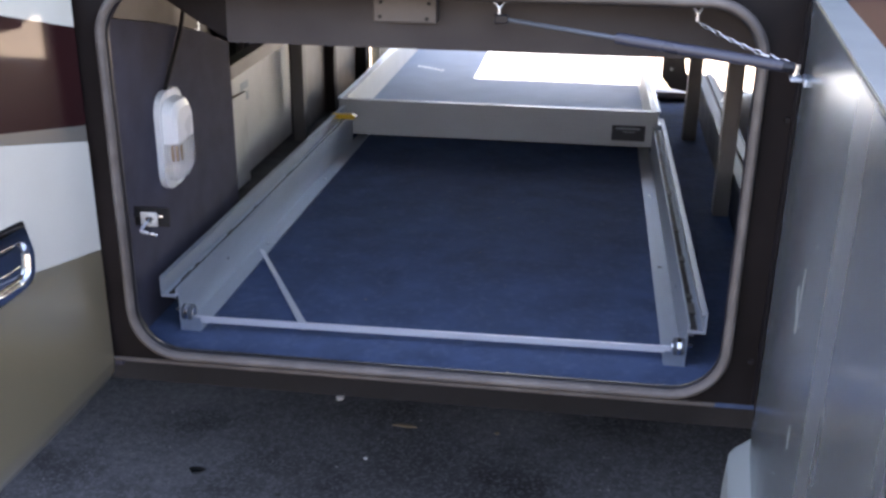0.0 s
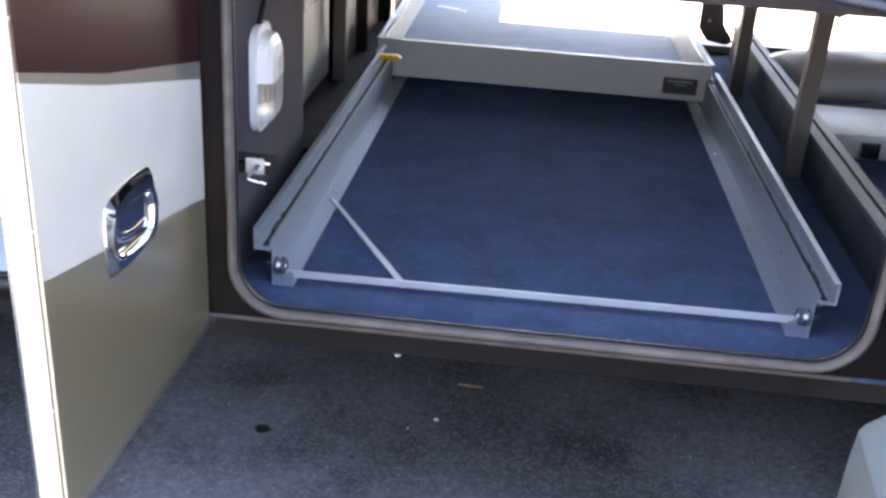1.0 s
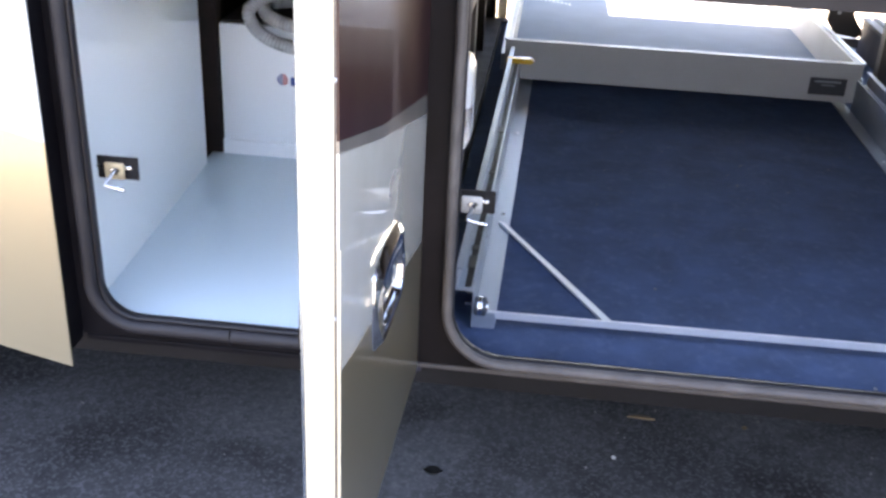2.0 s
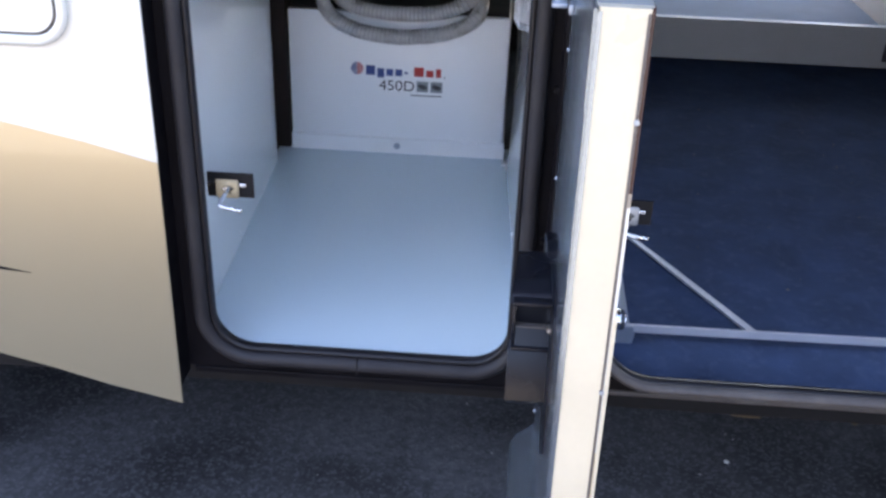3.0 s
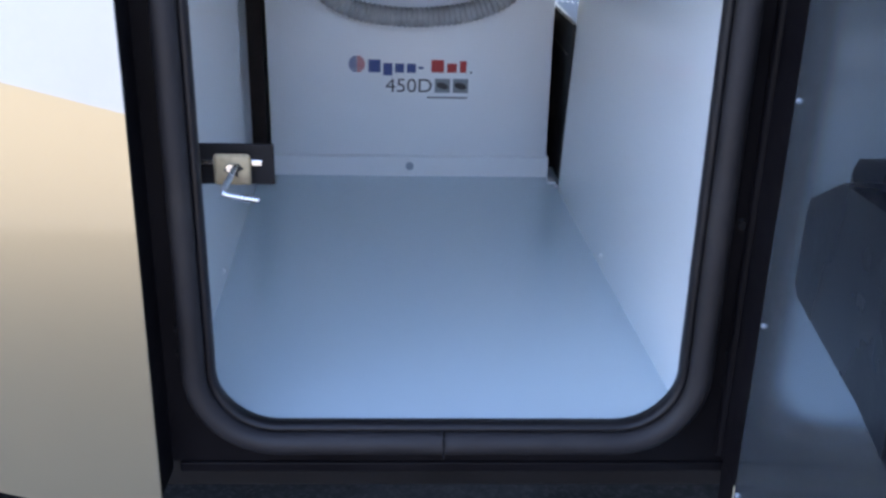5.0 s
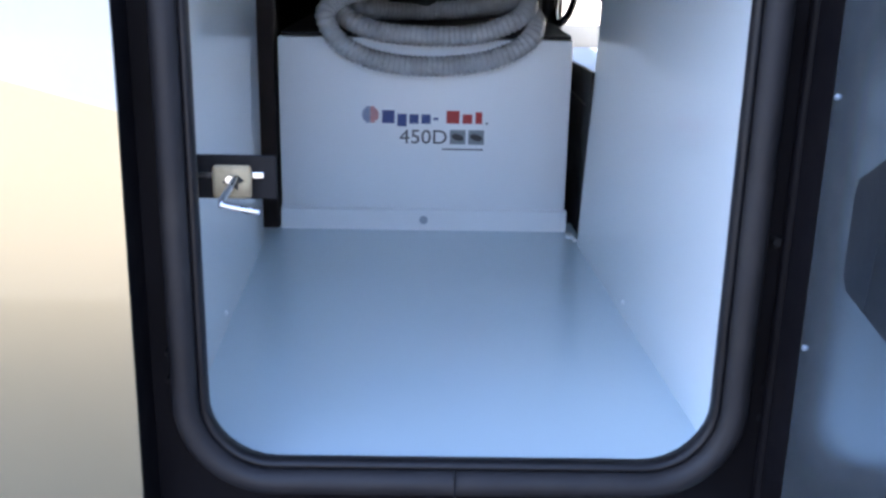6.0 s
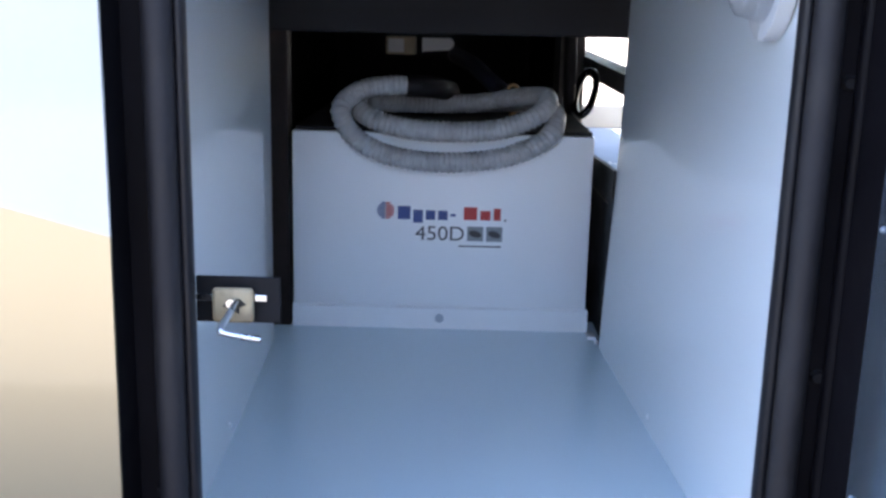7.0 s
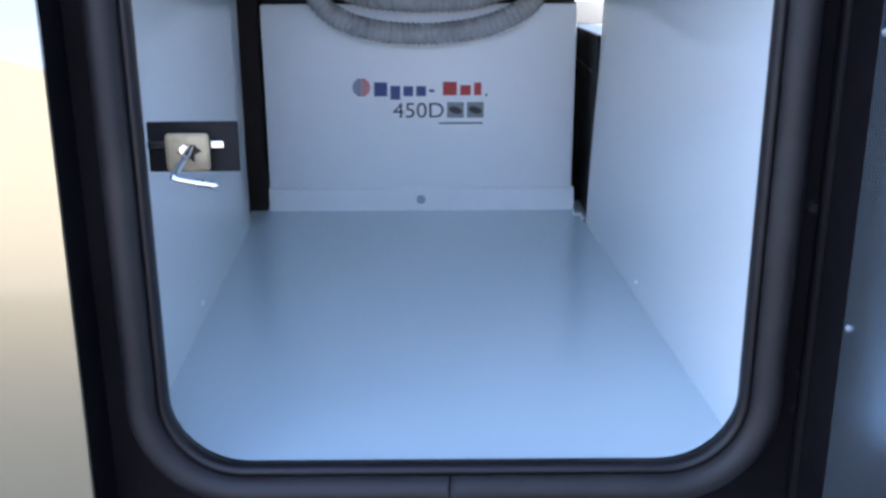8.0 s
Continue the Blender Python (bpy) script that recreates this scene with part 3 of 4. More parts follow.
def door(name, label, hinge, length, paint, angle, flap=False):
    """A bay door standing open; local x = 0 is its painted face, local -y runs from the hinge to the free edge."""
    d = thing(name, label, "bay door", kind="structure")
    d.matrix_basis = pose(hinge[0], hinge[1], 0, 0, 0, angle)
    z1, L = 1.183, length
    sheet_metal = M_GALV if flap else M_GALVBLUE
    # the painted face curls under at the bottom into a narrow skirt
    curl = [(0, 0.46), (-0.004, 0.436), (-0.018, 0.414), (-0.040, 0.392), (-0.060, 0.374), (-0.070, 0.357), (-0.074, 0.30), (-0.075, 0.20)]
    core = [(-0.0025, z1 - 0.001), (-0.0025, 0.46), (-0.0065, 0.438), (-0.020, 0.417), (-0.034, 0.404), (-0.038, 0.420), (-0.038, z1 - 0.001)]
    part("edge_frame", bevel_all(prism(core, "y", -L, -0.039), 0.0015, 1, 50), M_EDGE, d, "white painted door edge", smooth=35)
    part("hinge_edge", prism(core, "y", -0.039, 0.0), M_FRAME, d, "black hinge end of the door", smooth=35)
    sheet = [(-0.038, z1 - 0.004), (-0.041, z1 - 0.004), (-0.041, 0.400), (-0.038, 0.405)]
    part("inner_sheet", prism(sheet, "y", -L + 0.008, -0.040 if flap else -0.052), sheet_metal, d, "grey smudged metal inner sheet", smooth=35)
    part("top_cap", box(-0.040, -0.001, -L + 0.001, -0.002, z1 - 0.001, z1 + 0.0015), M_CAP, d, "grey metal top of the door")
    for m, poly in paint:
        part("paint_panel", prism(poly, "x", -0.0025, 0.0), m, d)
    under = curl[:6]
    part("skirt", prism(under + [(x - 0.0020, z + 0.0012) for x, z in under[::-1]], "y", -L, 0.0), M_TAN, d, "tan paint curling under the door", smooth=60)
    part("skirt_lining", prism([(x - 0.0022, z + 0.0014) for x, z in under] + [(x - 0.0040, z + 0.0030) for x, z in under[::-1]], "y", -L + 0.002, -0.001), M_CAP if flap else sheet_metal, d, "grey inside of the curl", smooth=60)
    if flap:
        low = curl[5:]
        part("flap", prism(low + [(x - 0.0025, z + 0.0015) for x, z in low[::-1]], "y", -L, 0.0), M_CAP, d, "pale grey flap under the door", smooth=60)
    # black hinge leaf along the edge, rivets through the sheet
    part("hinge", box(-0.0405, -0.0385, -0.039 if flap else -0.051, -0.001, 0.47, 1.17), M_FRAME, d, "long black hinge leaf")
    part("hinge_pin", cyl((-0.040, 0.006, 0.47), (-0.040, 0.006, 1.17), 0.006, 10), M_FRAME, d, smooth=40)
    rivet = None
    for z in (0.47, 0.643, 0.838, 1.006, 1.16):
        if rivet is None:
            bm = bmesh.new()
            bmesh.ops.create_uvsphere(bm, u_segments=10, v_segments=6, radius=0.0024)
            rivet = part("rivet", bm, M_DULL if flap else M_STEEL, d, smooth=True)
        else:
            ob = new("rivet", rivet.data)
            ob.parent = d
            rivet = ob
        rivet.location = (-0.0415, -0.062, z)
    # thin rub strip on the painted corner of the free edge
    part("edge_strip", box(-0.0015, 0.0014, -L - 0.0012, -L + 0.002, 0.47, z1 - 0.25), M_EDGE, d, "pale rub strip")
    part("edge_gap", box(-0.0048, -0.0026, -L - 0.0007, -L + 0.002, 0.42, z1 - 0.004), M_POST, d, "dark sealant line")
    part("edge_fold", box(-0.0395, -0.0362, -L - 0.0006, -L + 0.008, 0.420, z1 - 0.004), sheet_metal, d, "grey fold of the inner sheet")
    for z in (0.62, 0.86, 1.10):
        part("edge_rivet", cyl((-0.0035, -L - 0.0004, z), (-0.0035, -L - 0.0020, z), 0.0022, 8), M_STEEL, d, smooth=40)
    fl = [(-L + 0.012, z1 - 0.006), (-L + 0.012, 1.103), (-0.30, 1.106), (-0.22, 1.128), (-0.16, z1 - 0.006)]
    part("top_flange", prism(fl, "x", -0.0417, -0.0409), sheet_metal, d, "folded flange along the top of the sheet")
    # strut bracket on the inner sheet
    by = -0.112
    bm = box(-0.047, -0.041, by - 0.022, by + 0.022, 1.066, 1.078, 0.002)
    box(-0.066, -0.048, by - 0.018, by + 0.010, 1.072, 1.078, 0.002, bm=bm)
    part("strut_bracket", bm, M_STEEL, d, "bright zinc strut bracket", smooth=40)
    part("ball_stud", cyl((-0.058, by, 1.076), (-0.058, by, 1.096), 0.006, 12), M_ZINC, d, smooth=40)
    return d


def handle(d, y, z):
    """A chrome paddle handle: bevelled bezel with two pointed corners, recessed cup and paddle."""
    def outline(ctrl, k=1.0):
        return [(p.x * k, p.y * k) for p in spline([(a, b, 0) for a, b in ctrl], 5, closed=True)]
    rim = [(0.080, 0.048), (0.084, 0.030), (0.088, -0.008), (0.088, -0.040), (0.078, -0.056), (0.040, -0.061), (-0.020, -0.063), (-0.060, -0.060), (-0.070, -0.050), (-0.075, -0.010),
           (-0.072, 0.034), (-0.060, 0.046), (-0.010, 0.054), (0.040, 0.054), (0.070, 0.052)]
    win = [(0.050, 0.022), (0.062, 0.004), (0.062, -0.014), (0.058, -0.030), (0.044, -0.036), (0.010, -0.036), (-0.020, -0.034), (-0.048, -0.028), (-0.054, -0.014), (-0.055, 0.006),
           (-0.050, 0.020), (-0.034, 0.026), (-0.006, 0.027), (0.016, 0.026), (0.034, 0.025)]
    rings_at = [(outline(rim), 0.0), (outline(rim, 0.985), 0.0025), (outline(rim, 0.86), 0.0105), (outline(win, 1.27), 0.0118), (outline(win, 1.14), 0.0118), (outline(win, 1.08), 0.0108), (outline(win, 1.03), 0.0040)]
    n = len(rings_at[0][0])

    def skin(levels, cap):
        bm = bmesh.new()
        rings = [[bm.verts.new((h, y + a, z + b)) for a, b in pts] for pts, h in levels]
        for r0, r1 in zip(rings, rings[1:]):
            for i in range(n):
                bm.faces.new((r0[i], r0[(i + 1) % n], r1[(i + 1) % n], r1[i]))
        if cap:
            bm.faces.new(rings[-1])
        return bm
    h = part("handle", skin(rings_at, False), M_CHROME, d, "chrome bezel of the door handle", smooth=24)
    plate = [(outline(win, 1.03), 0.0020), (outline(win, 0.99), 0.0040), (outline(win, 0.94), 0.0046), (outline(win, 0.5), 0.0042), (outline(win, 0.1), 0.0040)]
    part("paddle", skin(plate, True), M_CHROME, h, "slightly dished chrome pull paddle", smooth=50)
    pts = [(0.0044, y + a, z + b) for a, b in ((-0.046, 0.004), (-0.02, -0.010), (0.01, -0.016), (0.05, -0.016))]
    part("crease", sweep(spline(pts, 6), circle(0.0009, 6)), M_CHROME, h, "bright crease across the paddle", smooth=True)


# Far door, made extra long so its shadow covers the tray's left strip.
far_door = thing("door_3", "open bay door on the far side, lengthened to shade the tray", "bay door", kind="structure")
part("panel", bevel_all(box(-0.955, -0.915, FAR + 0.05, FAR + 1.75, 0.45, 1.20), 0.004), M_WHITE, far_door)
LB = 0.545
door_b_paint = [
    (M_WHITE, [(0, 1.094), (0, 1.183), (-0.375, 1.183)]),
    (M_MAROON, [(0, 0.924), (0, 1.094), (-0.375, 1.183), (-LB, 1.183), (-LB, 1.043), (-0.34, 0.990)]),
    (M_GOLD, [(0, 0.895), (0, 0.924), (-0.34, 0.990), (-LB, 1.043), (-LB, 1.031), (-0.34, 0.975)]),
    (M_WHITE, [(0, 0.690), (0, 0.895), (-0.34, 0.975), (-LB, 1.031), (-LB, 0.795)]),
    (M_TAN, [(0, 0.46), (0, 0.690), (-LB, 0.795), (-LB, 0.46)])]
door_b = door("door_1", "open bay door painted maroon, white and tan, grey metal inside", (-0.924, 1.736), LB, door_b_paint, -1.7)
handle(door_b, -0.306, 0.776)
LA = 1.23
door_a_paint = [(M_WHITE, [(0, 0.70), (0, 1.183), (-LA, 1.183), (-LA, 0.72)]), (M_TAN, [(0, 0.46), (0, 0.70), (-LA, 0.72), (-LA, 0.46)])]
door_a = door("door_2", "open bay door with a scuffed grey metal inner sheet", (0.312, 1.736), LA, door_a_paint, -7.0, flap=True)


scratch_rnd = random.Random(8)
for ys, za, yb2, zb2, wd in ((-0.440, 0.905, -0.428, 0.812, 0.0012), (-0.392, 0.862, -0.426, 0.812, 0.0012), (-0.52, 0.73, -0.523, 0.700, 0.0010)):
    part("scratch", prism([(ys, za), (ys + wd, za), (yb2 + wd, zb2), (yb2, zb2)], "x", -0.0416, -0.041), M_CAP, door_a, "pale scratch")
for k in range(6):
    ys, za = -0.38 - 0.6 * scratch_rnd.random(), 0.48 + 0.5 * scratch_rnd.random()
    part("scratch", box(-0.0416, -0.041, ys, ys + 0.0016, za, za + 0.003), M_CAP, door_a)


def latch_cover():
    """Black moulded cover over the latch works inside the door: flange, stepped body, framed window."""
    c = thing("latch_cover", "black moulded plastic latch cover on the door's inner sheet", "latch cover")
    sheet, mid, out = -0.9685, -0.985, -1.0205
    fl = [(1.535, 0.735), (1.552, 0.790), (1.548, 0.806), (1.435, 0.847), (1.345, 0.853), (1.325, 0.846), (1.306, 0.803), (1.300, 0.700), (1.34, 0.668), (1.40, 0.690)]
    part("flange", bevel_all(prism(fl, "x", sheet - 0.011, sheet), 0.003), M_BLACK, c, "flat flange against the sheet", smooth=40)
    tab = [(1.534, 0.790), (1.530, 0.829), (1.524, 0.838), (1.479, 0.849), (1.462, 0.845), (1.452, 0.800)]
    part("tab", bevel_all(prism(tab, "x", mid + 0.002, sheet - 0.0005), 0.004, 3), M_BLACK, c, "raised rounded tab", smooth=40)
    body = [(1.528, 0.800), (1.524, 0.811), (1.474, 0.838), (1.373, 0.846), (1.366, 0.843), (1.3615, 0.838), (1.3615, 0.794), (1.3525, 0.786), (1.344, 0.732), (1.352, 0.722), (1.40, 0.733), (1.45, 0.737), (1.520, 0.743), (1.528, 0.750)]
    bm = prism(body, "x", out, sheet - 0.0108)
    for v in bm.verts:
        if v.co.x < mid:
            v.co.x += 0.0105 * max(0.0, (v.co.y - 1.3615) / 0.16)
    part("body", bevel_all(bm, 0.004, 3, 20), M_BLACK, c, smooth=40)
    # framed window in the front face: proud frame, two slanting inner faces, a bar and its screw
    yf, xl, xr = 1.3545, out + 0.0025, -0.9765
    bm = bmesh.new()
    box(xl, xr, yf - 0.004, yf + 0.010, 0.8405, 0.8455, 0.0012, bm=bm)
    box(xl, xr, yf - 0.008, yf + 0.010, 0.7915, 0.7955, 0.0012, bm=bm)
    box(xl, xl + 0.0035, yf - 0.003, yf + 0.010, 0.7955, 0.8405, 0.001, bm=bm)
    box(xr - 0.0035, xr, yf - 0.003, yf + 0.010, 0.7955, 0.8405, 0.001, bm=bm)
    part("window_frame", bm, M_BLACK, c, "moulded frame of the small window", smooth=40)
    part("window_face", prism([(yf - 0.001, 0.840), (yf + 0.012, 0.840), (yf + 0.012, 0.817), (yf + 0.007, 0.817)], "x", xl + 0.0036, xr - 0.0036), M_BLACK, c, "upper slanting face")
    part("window_face", prism([(yf + 0.006, 0.815), (yf + 0.012, 0.815), (yf + 0.012, 0.7955), (yf - 0.004, 0.7955)], "x", xl + 0.0036, xr - 0.0036), M_BLACK, c, "lower slanting face")
    part("bar", box(xl + 0.0036, xr - 0.004, yf - 0.001, yf + 0.008, 0.8153, 0.8167), M_POST, c, "thin dividing edge")
    part("screw", cyl((-0.9805, yf + 0.004, 0.8160), (-0.9805, yf - 0.006, 0.8160), 0.0024, 12), M_ZINC, c, "bright screw head", smooth=40)
    return c


latch_cover()

gas_strut((-0.203, 1.785, 1.124), (0.236, 1.618, 1.092), "gas strut from the beam to the open door")
chain((0.110, 1.785, 1.130), (0.240, 1.630, 1.094), 0.006, 15, "short bright steel check chain on the door")
clip(-0.207, 1.139)
clip(0.110, 1.142)
gas_strut((-1.36, 1.785, 1.128), (-0.985, 1.622, 1.092), "gas strut from the frame to the open door")
chain((-1.10, 1.785, 1.130), (-0.985, 1.632, 1.094), 0.005, 12, "short bright steel check chain on the door")


def striker(x, z, y, label, block):
    s = thing("latch_striker", label, "latch striker", "latch strikers", at=(x, y, z))
    bm = box(-0.012, 0.056, 0.004, 0.008, -0.002, 0.036, 0.001)
    part("bracket", bm, M_MATT, s, "black steel bracket")
    part("slot_bar", box(-0.012, 0.046, 0.000, 0.0035, 0.0165, 0.0225, 0.001), M_ZINC, s, "bright bar in the slot")
    part("plate", box(0.003, 0.036, -0.006, 0.0, 0.0, 0.029, 0.0035, 3), block, s, "nylon guide block", smooth=40)
    bolt = cyl((0.019, -0.006, 0.018), (0.019, -0.012, 0.018), 0.004, 6)
    part("bolt", bolt, M_ZINC, s)
    smear = [(0.021 + (0.005 + 0.0045 * (k % 3 == 0)) * math.cos(k * 0.57), 0.016 + (0.005 + 0.004 * (k % 4 == 1)) * math.sin(k * 0.57)) for k in range(11)]
    part("grease", prism(smear, "y", -0.0066, -0.0058), M_STAIN, s, "dark grease smear")
    pts = spline([(0.023, -0.008, 0.019), (0.020, -0.020, 0.012), (0.016, -0.034, 0.004), (0.022, -0.036, 0.001), (0.048, -0.037, -0.003)], 8)
    part("striker_rod", sweep(pts, circle(0.0028, 8)), M_ZINC, s, "bent bright steel rod", smooth=True)


striker(-1.448, 0.7275, 1.790, "cream latch block with a bent steel rod on a black bracket", M_NYLON)
striker(-0.874, 0.716, 1.803, "pale grey latch block with bent steel rod on black bracket", M_PALEBLOCK)


# ---- the carpeted bay: slide-out tray on rails ----
def slide_rail(mirror, label, metal=M_STEEL):
    """Bent sheet rail: upright web, foot flange, and a channel on its outer side. mirror = 1: channel towards -x."""
    x, turn = (-0.8485, -0.7) if mirror > 0 else (0.1635, -0.6)
    r = thing("slide_rail", label, "slide rail", "tray slide rails")
    r.matrix_basis = pose(x, 1.885, 0.458, 0, 0, turn)
    k = -mirror

    def across(a, b):
        return min(a * k, b * k), max(a * k, b * k)
    web = [(0, 0.002), (0.003 * -k, 0.002), (0.003 * -k, 0.084), (0, 0.084)]
    part("web", prism(web, "y", 0.0, 1.50), metal, r, "upright web")
    # folded channel: floor, outer wall with an inturned lip
    chan = [(0.0, 0.081), (-0.003 * k, 0.084), (0.002 * k, 0.088), (0.026 * k, 0.086), (0.0265 * k, 0.121), (0.018 * k, 0.121), (0.018 * k, 0.125), (0.0300 * k, 0.125), (0.0300 * k, 0.081)]
    part("channel", prism(chan, "y", -0.015, 1.50), metal, r, "folded upper channel")
    part("inner_lip", prism([(-0.003 * k, 0.0842), (0.001 * k, 0.088), (0.001 * k, 0.098), (-0.003 * k, 0.098)], "y", -0.010, 1.50), metal, r, "low inner lip of the channel")
    part("groove", box(*across(0.002, 0.0140), -0.012, 1.495, 0.0865, 0.0889), M_MATT, r, "black greasy groove")
    for ys, yl in ((0.055, 0.05), (0.13, 0.02), (0.33, 0.03), (0.52, 0.015), (0.80, 0.04)):
        part("grease", box(*across(0.001, 0.0165), ys, ys + yl, 0.0890, 0.0910, 0.0005), M_STAIN, r, "blob of black grease")
    part("foot", box(*across(-0.003, -0.041), 0.012, 2.30, 0.0005, 0.0035), metal, r, "flat foot flange")
    part("end_tab", prism([(-0.003 * k, 0.0), (-0.041 * k, 0.0), (-0.044 * k, 0.018), (-0.040 * k, 0.030), (-0.003 * k, 0.034)], "y", 0.004, 0.007), metal, r, "turned-up end of the foot")
    # bearing roller at the near end, on the inner face
    wx = -0.003 * k
    roller = part("roller", cyl((wx, 0.012, 0.039), (wx - 0.022 * k, 0.012, 0.039), 0.0170, 24, bevel=0.002), M_DULL, r, "dark steel bearing roller", smooth=40)
    part("race", cyl((wx - 0.006 * k, 0.012, 0.039), (wx - 0.016 * k, 0.012, 0.039), 0.0178, 24, bevel=0.001), M_ZINC, roller, "bright bearing race", smooth=40)
    part("race", cyl((wx - 0.010 * k, 0.012, 0.039), (wx - 0.0245 * k, 0.012, 0.039), 0.0100, 20, bevel=0.001), M_ZINC, roller, "bright bearing race", smooth=40)
    part("axle_nut", cyl((0.0, 0.012, 0.040), (0.012 * k, 0.012, 0.040), 0.0055, 6), M_ZINC, r)
    part("axle_nut", cyl((0.0, 0.012, 0.064), (0.012 * k, 0.012, 0.064), 0.0035, 6), M_ZINC, r)
    for yy in (0.50, 1.05):
        part("screw", cyl((wx - 0.02 * k, yy, 0.0035), (wx - 0.02 * k, yy, 0.0062), 0.005, 8), M_ZINC, r)
    part("nick", box(*across(-0.0031, -0.0036), 0.27, 0.285, 0.050, 0.052), M_MATT, r, "small dark nick")
    return r


slide_rail(1, "zinc-plated folded steel slide rail with a bearing roller")
slide_rail(-1, "zinc-plated steel slide rail darkened against stray light, with bearing roller", M_RAILSHADE)
bm = prism([(-0.822, 1.898), (0.138, 1.914), (0.138, 1.9195), (-0.822, 1.9035)], "z", 0.4735, 0.4865)
rod = link("cross_rod", bevel_all(bm, 0.002), M_ALU)
tagged(rod, "pale aluminium flat bar between the two rails", "bar")
bm = prism([(-0.826, 2.336), (-0.812, 2.330), (-0.590, 1.925), (-0.604, 1.920)], "z", 0.4625, 0.4665)
tagged(link("diagonal_brace", bm, M_ALU), "flat aluminium diagonal brace at the rail", "brace")


def tray():
    x0, x1, y0, y1, z0, z1 = -0.879, 0.194, 3.410, 5.75, 0.4785, 0.598
    t = thing("slide_out_tray", "light grey sheet-metal slide-out tray pulled to the far side", "cargo tray")
    w = 0.022
    part("front_panel", bevel_all(prism([(y0, z0), (y0, z1), (y0 + w, z1), (y0 + w, z0)], "x", x0, x1), 0.003), M_TRAY, t, "grey front panel", smooth=40)
    part("side_panel", bevel_all(box(x0, x0 + w, y0 + w, y1, z0, z1), 0.003), M_TRAY, t)
    part("side_panel", bevel_all(box(x1 - w, x1, y0 + w, y1, z0, z1), 0.003), M_TRAY, t)
    part("back_panel", box(x0 + w, x1 - w, y1 - w, y1, z0, z1), M_TRAY, t)
    part("tray_floor", box(x0 + w, x1 - w, y0 + w, y1 - w, z0, z0 + 0.016), M_TRAYFLOOR, t, "blue-grey tray lining")
    part("rim", box(x0 - 0.006, x0 + 0.005, y0 + 0.002, y1, z1 - 0.002, z1 + 0.003, 0.001), M_STEEL, t)
    part("rim", box(x1 - 0.005, x1 + 0.006, y0 + 0.002, y1, z1 - 0.002, z1 + 0.003, 0.001), M_STEEL, t)
    part("slider", box(x0 - 0.012, x0, y0 + 0.02, y1, z0 + 0.02, z0 + 0.07), M_STEEL, t)
    part("slider", box(x1, x1 + 0.012, y0 + 0.02, y1, z0 + 0.02, z0 + 0.07), M_STEEL, t)
    plate = part("name_plate", box(0.046, 0.155, y0 - 0.003, y0, 0.4975, 0.550, 0.0012), M_GREYINK, t, "dark maker's plate with plain pale marks")
    part("plate_mark", box(0.060, 0.138, y0 - 0.0040, y0 - 0.003, 0.536, 0.542), M_LIGHTINK, plate)
    part("plate_mark", box(0.082, 0.122, y0 - 0.0040, y0 - 0.003, 0.527, 0.530), M_LIGHTINK, plate)
    part("release_lever", bevel_all(prism([(-0.868, 0.570), (-0.864, 0.583), (-0.795, 0.585), (-0.785, 0.577), (-0.795, 0.569)], "y", 3.245, 3.270), 0.003), M_YELLOW, t, "yellow plastic release lever", smooth=40)
    # chalky marks on the lining
    rnd = random.Random(5)
    for k in range(8):
        x = -0.789 + 0.0165 * k
        y = 4.545 - 0.010 * k
        part("mark", box(x, x + 0.007, y - 0.012, y + 0.004 + 0.016 * rnd.random(), z0 + 0.016, z0 + 0.0175), M_WHITEINK, t)


tray()


def utility_lamp(loc, rz, label, depth=0.040, rounded=False):
    """An elongated wall lamp: white base with chamfered ends, half white cover and half clear lens. Local x = out of the wall, y along, z up."""
    lamp_ob = thing("utility_lamp", label, "wall lamp", "bay lamps")
    lamp_ob.matrix_basis = pose(*loc, 0, 0, rz)
    o = round_rect(-0.062, 0.062, -0.103, 0.103, 0.042, 5)
    if rounded:
        o = [(0.062 * math.cos(a), 0.098 * math.sin(a)) for a in [2 * math.pi * i / 32 for i in range(32)]]
    part("base", bevel_all(prism(o, "x", 0, 0.013), 0.004, 2), M_PLASTIC, lamp_ob, "white plastic base", smooth=40)

    def shade(z0, z1, m, name, lab):
        bm = bmesh.new()
        rings = []
        for k, h in ((0.86, 0.013), (0.80, depth * 0.8), (0.66, depth), (0.05, depth + 0.001)):
            ring = []
            for a, b in o:
                bb = min(max(b * k, z0), z1)
                ring.append(bm.verts.new((h, a * k, bb)))
            rings.append(ring)
        n = len(o)
        for r0, r1 in zip(rings, rings[1:]):
            for i in range(n):
                bm.faces.new((r0[i], r0[(i + 1) % n], r1[(i + 1) % n], r1[i]))
        bm.faces.new(rings[-1])
        bmesh.ops.remove_doubles(bm, verts=bm.verts, dist=0.0004)
        part(name, bm, m, lamp_ob, lab)
    shade(0.0, 0.1, M_PLASTIC, "cover", "white half of the lamp cover")
    shade(-0.1, -0.002, M_LENS, "lens", "clear half of the lamp cover")
    if not rounded:
        part("bulb", cyl((0.012, -0.008, -0.045), (0.012, -0.008, -0.012), 0.006, 10), M_BRASS, lamp_ob, "small bulb", smooth=40)
    return lamp_ob


utility_lamp((-0.920, 2.070, 0.814), 0, "white and clear oval utility lamp on the carpeted wall")
utility_lamp((-0.9935, 1.862, 1.055), 180, "white oval utility lamp on the glossy side wall", rounded=True)

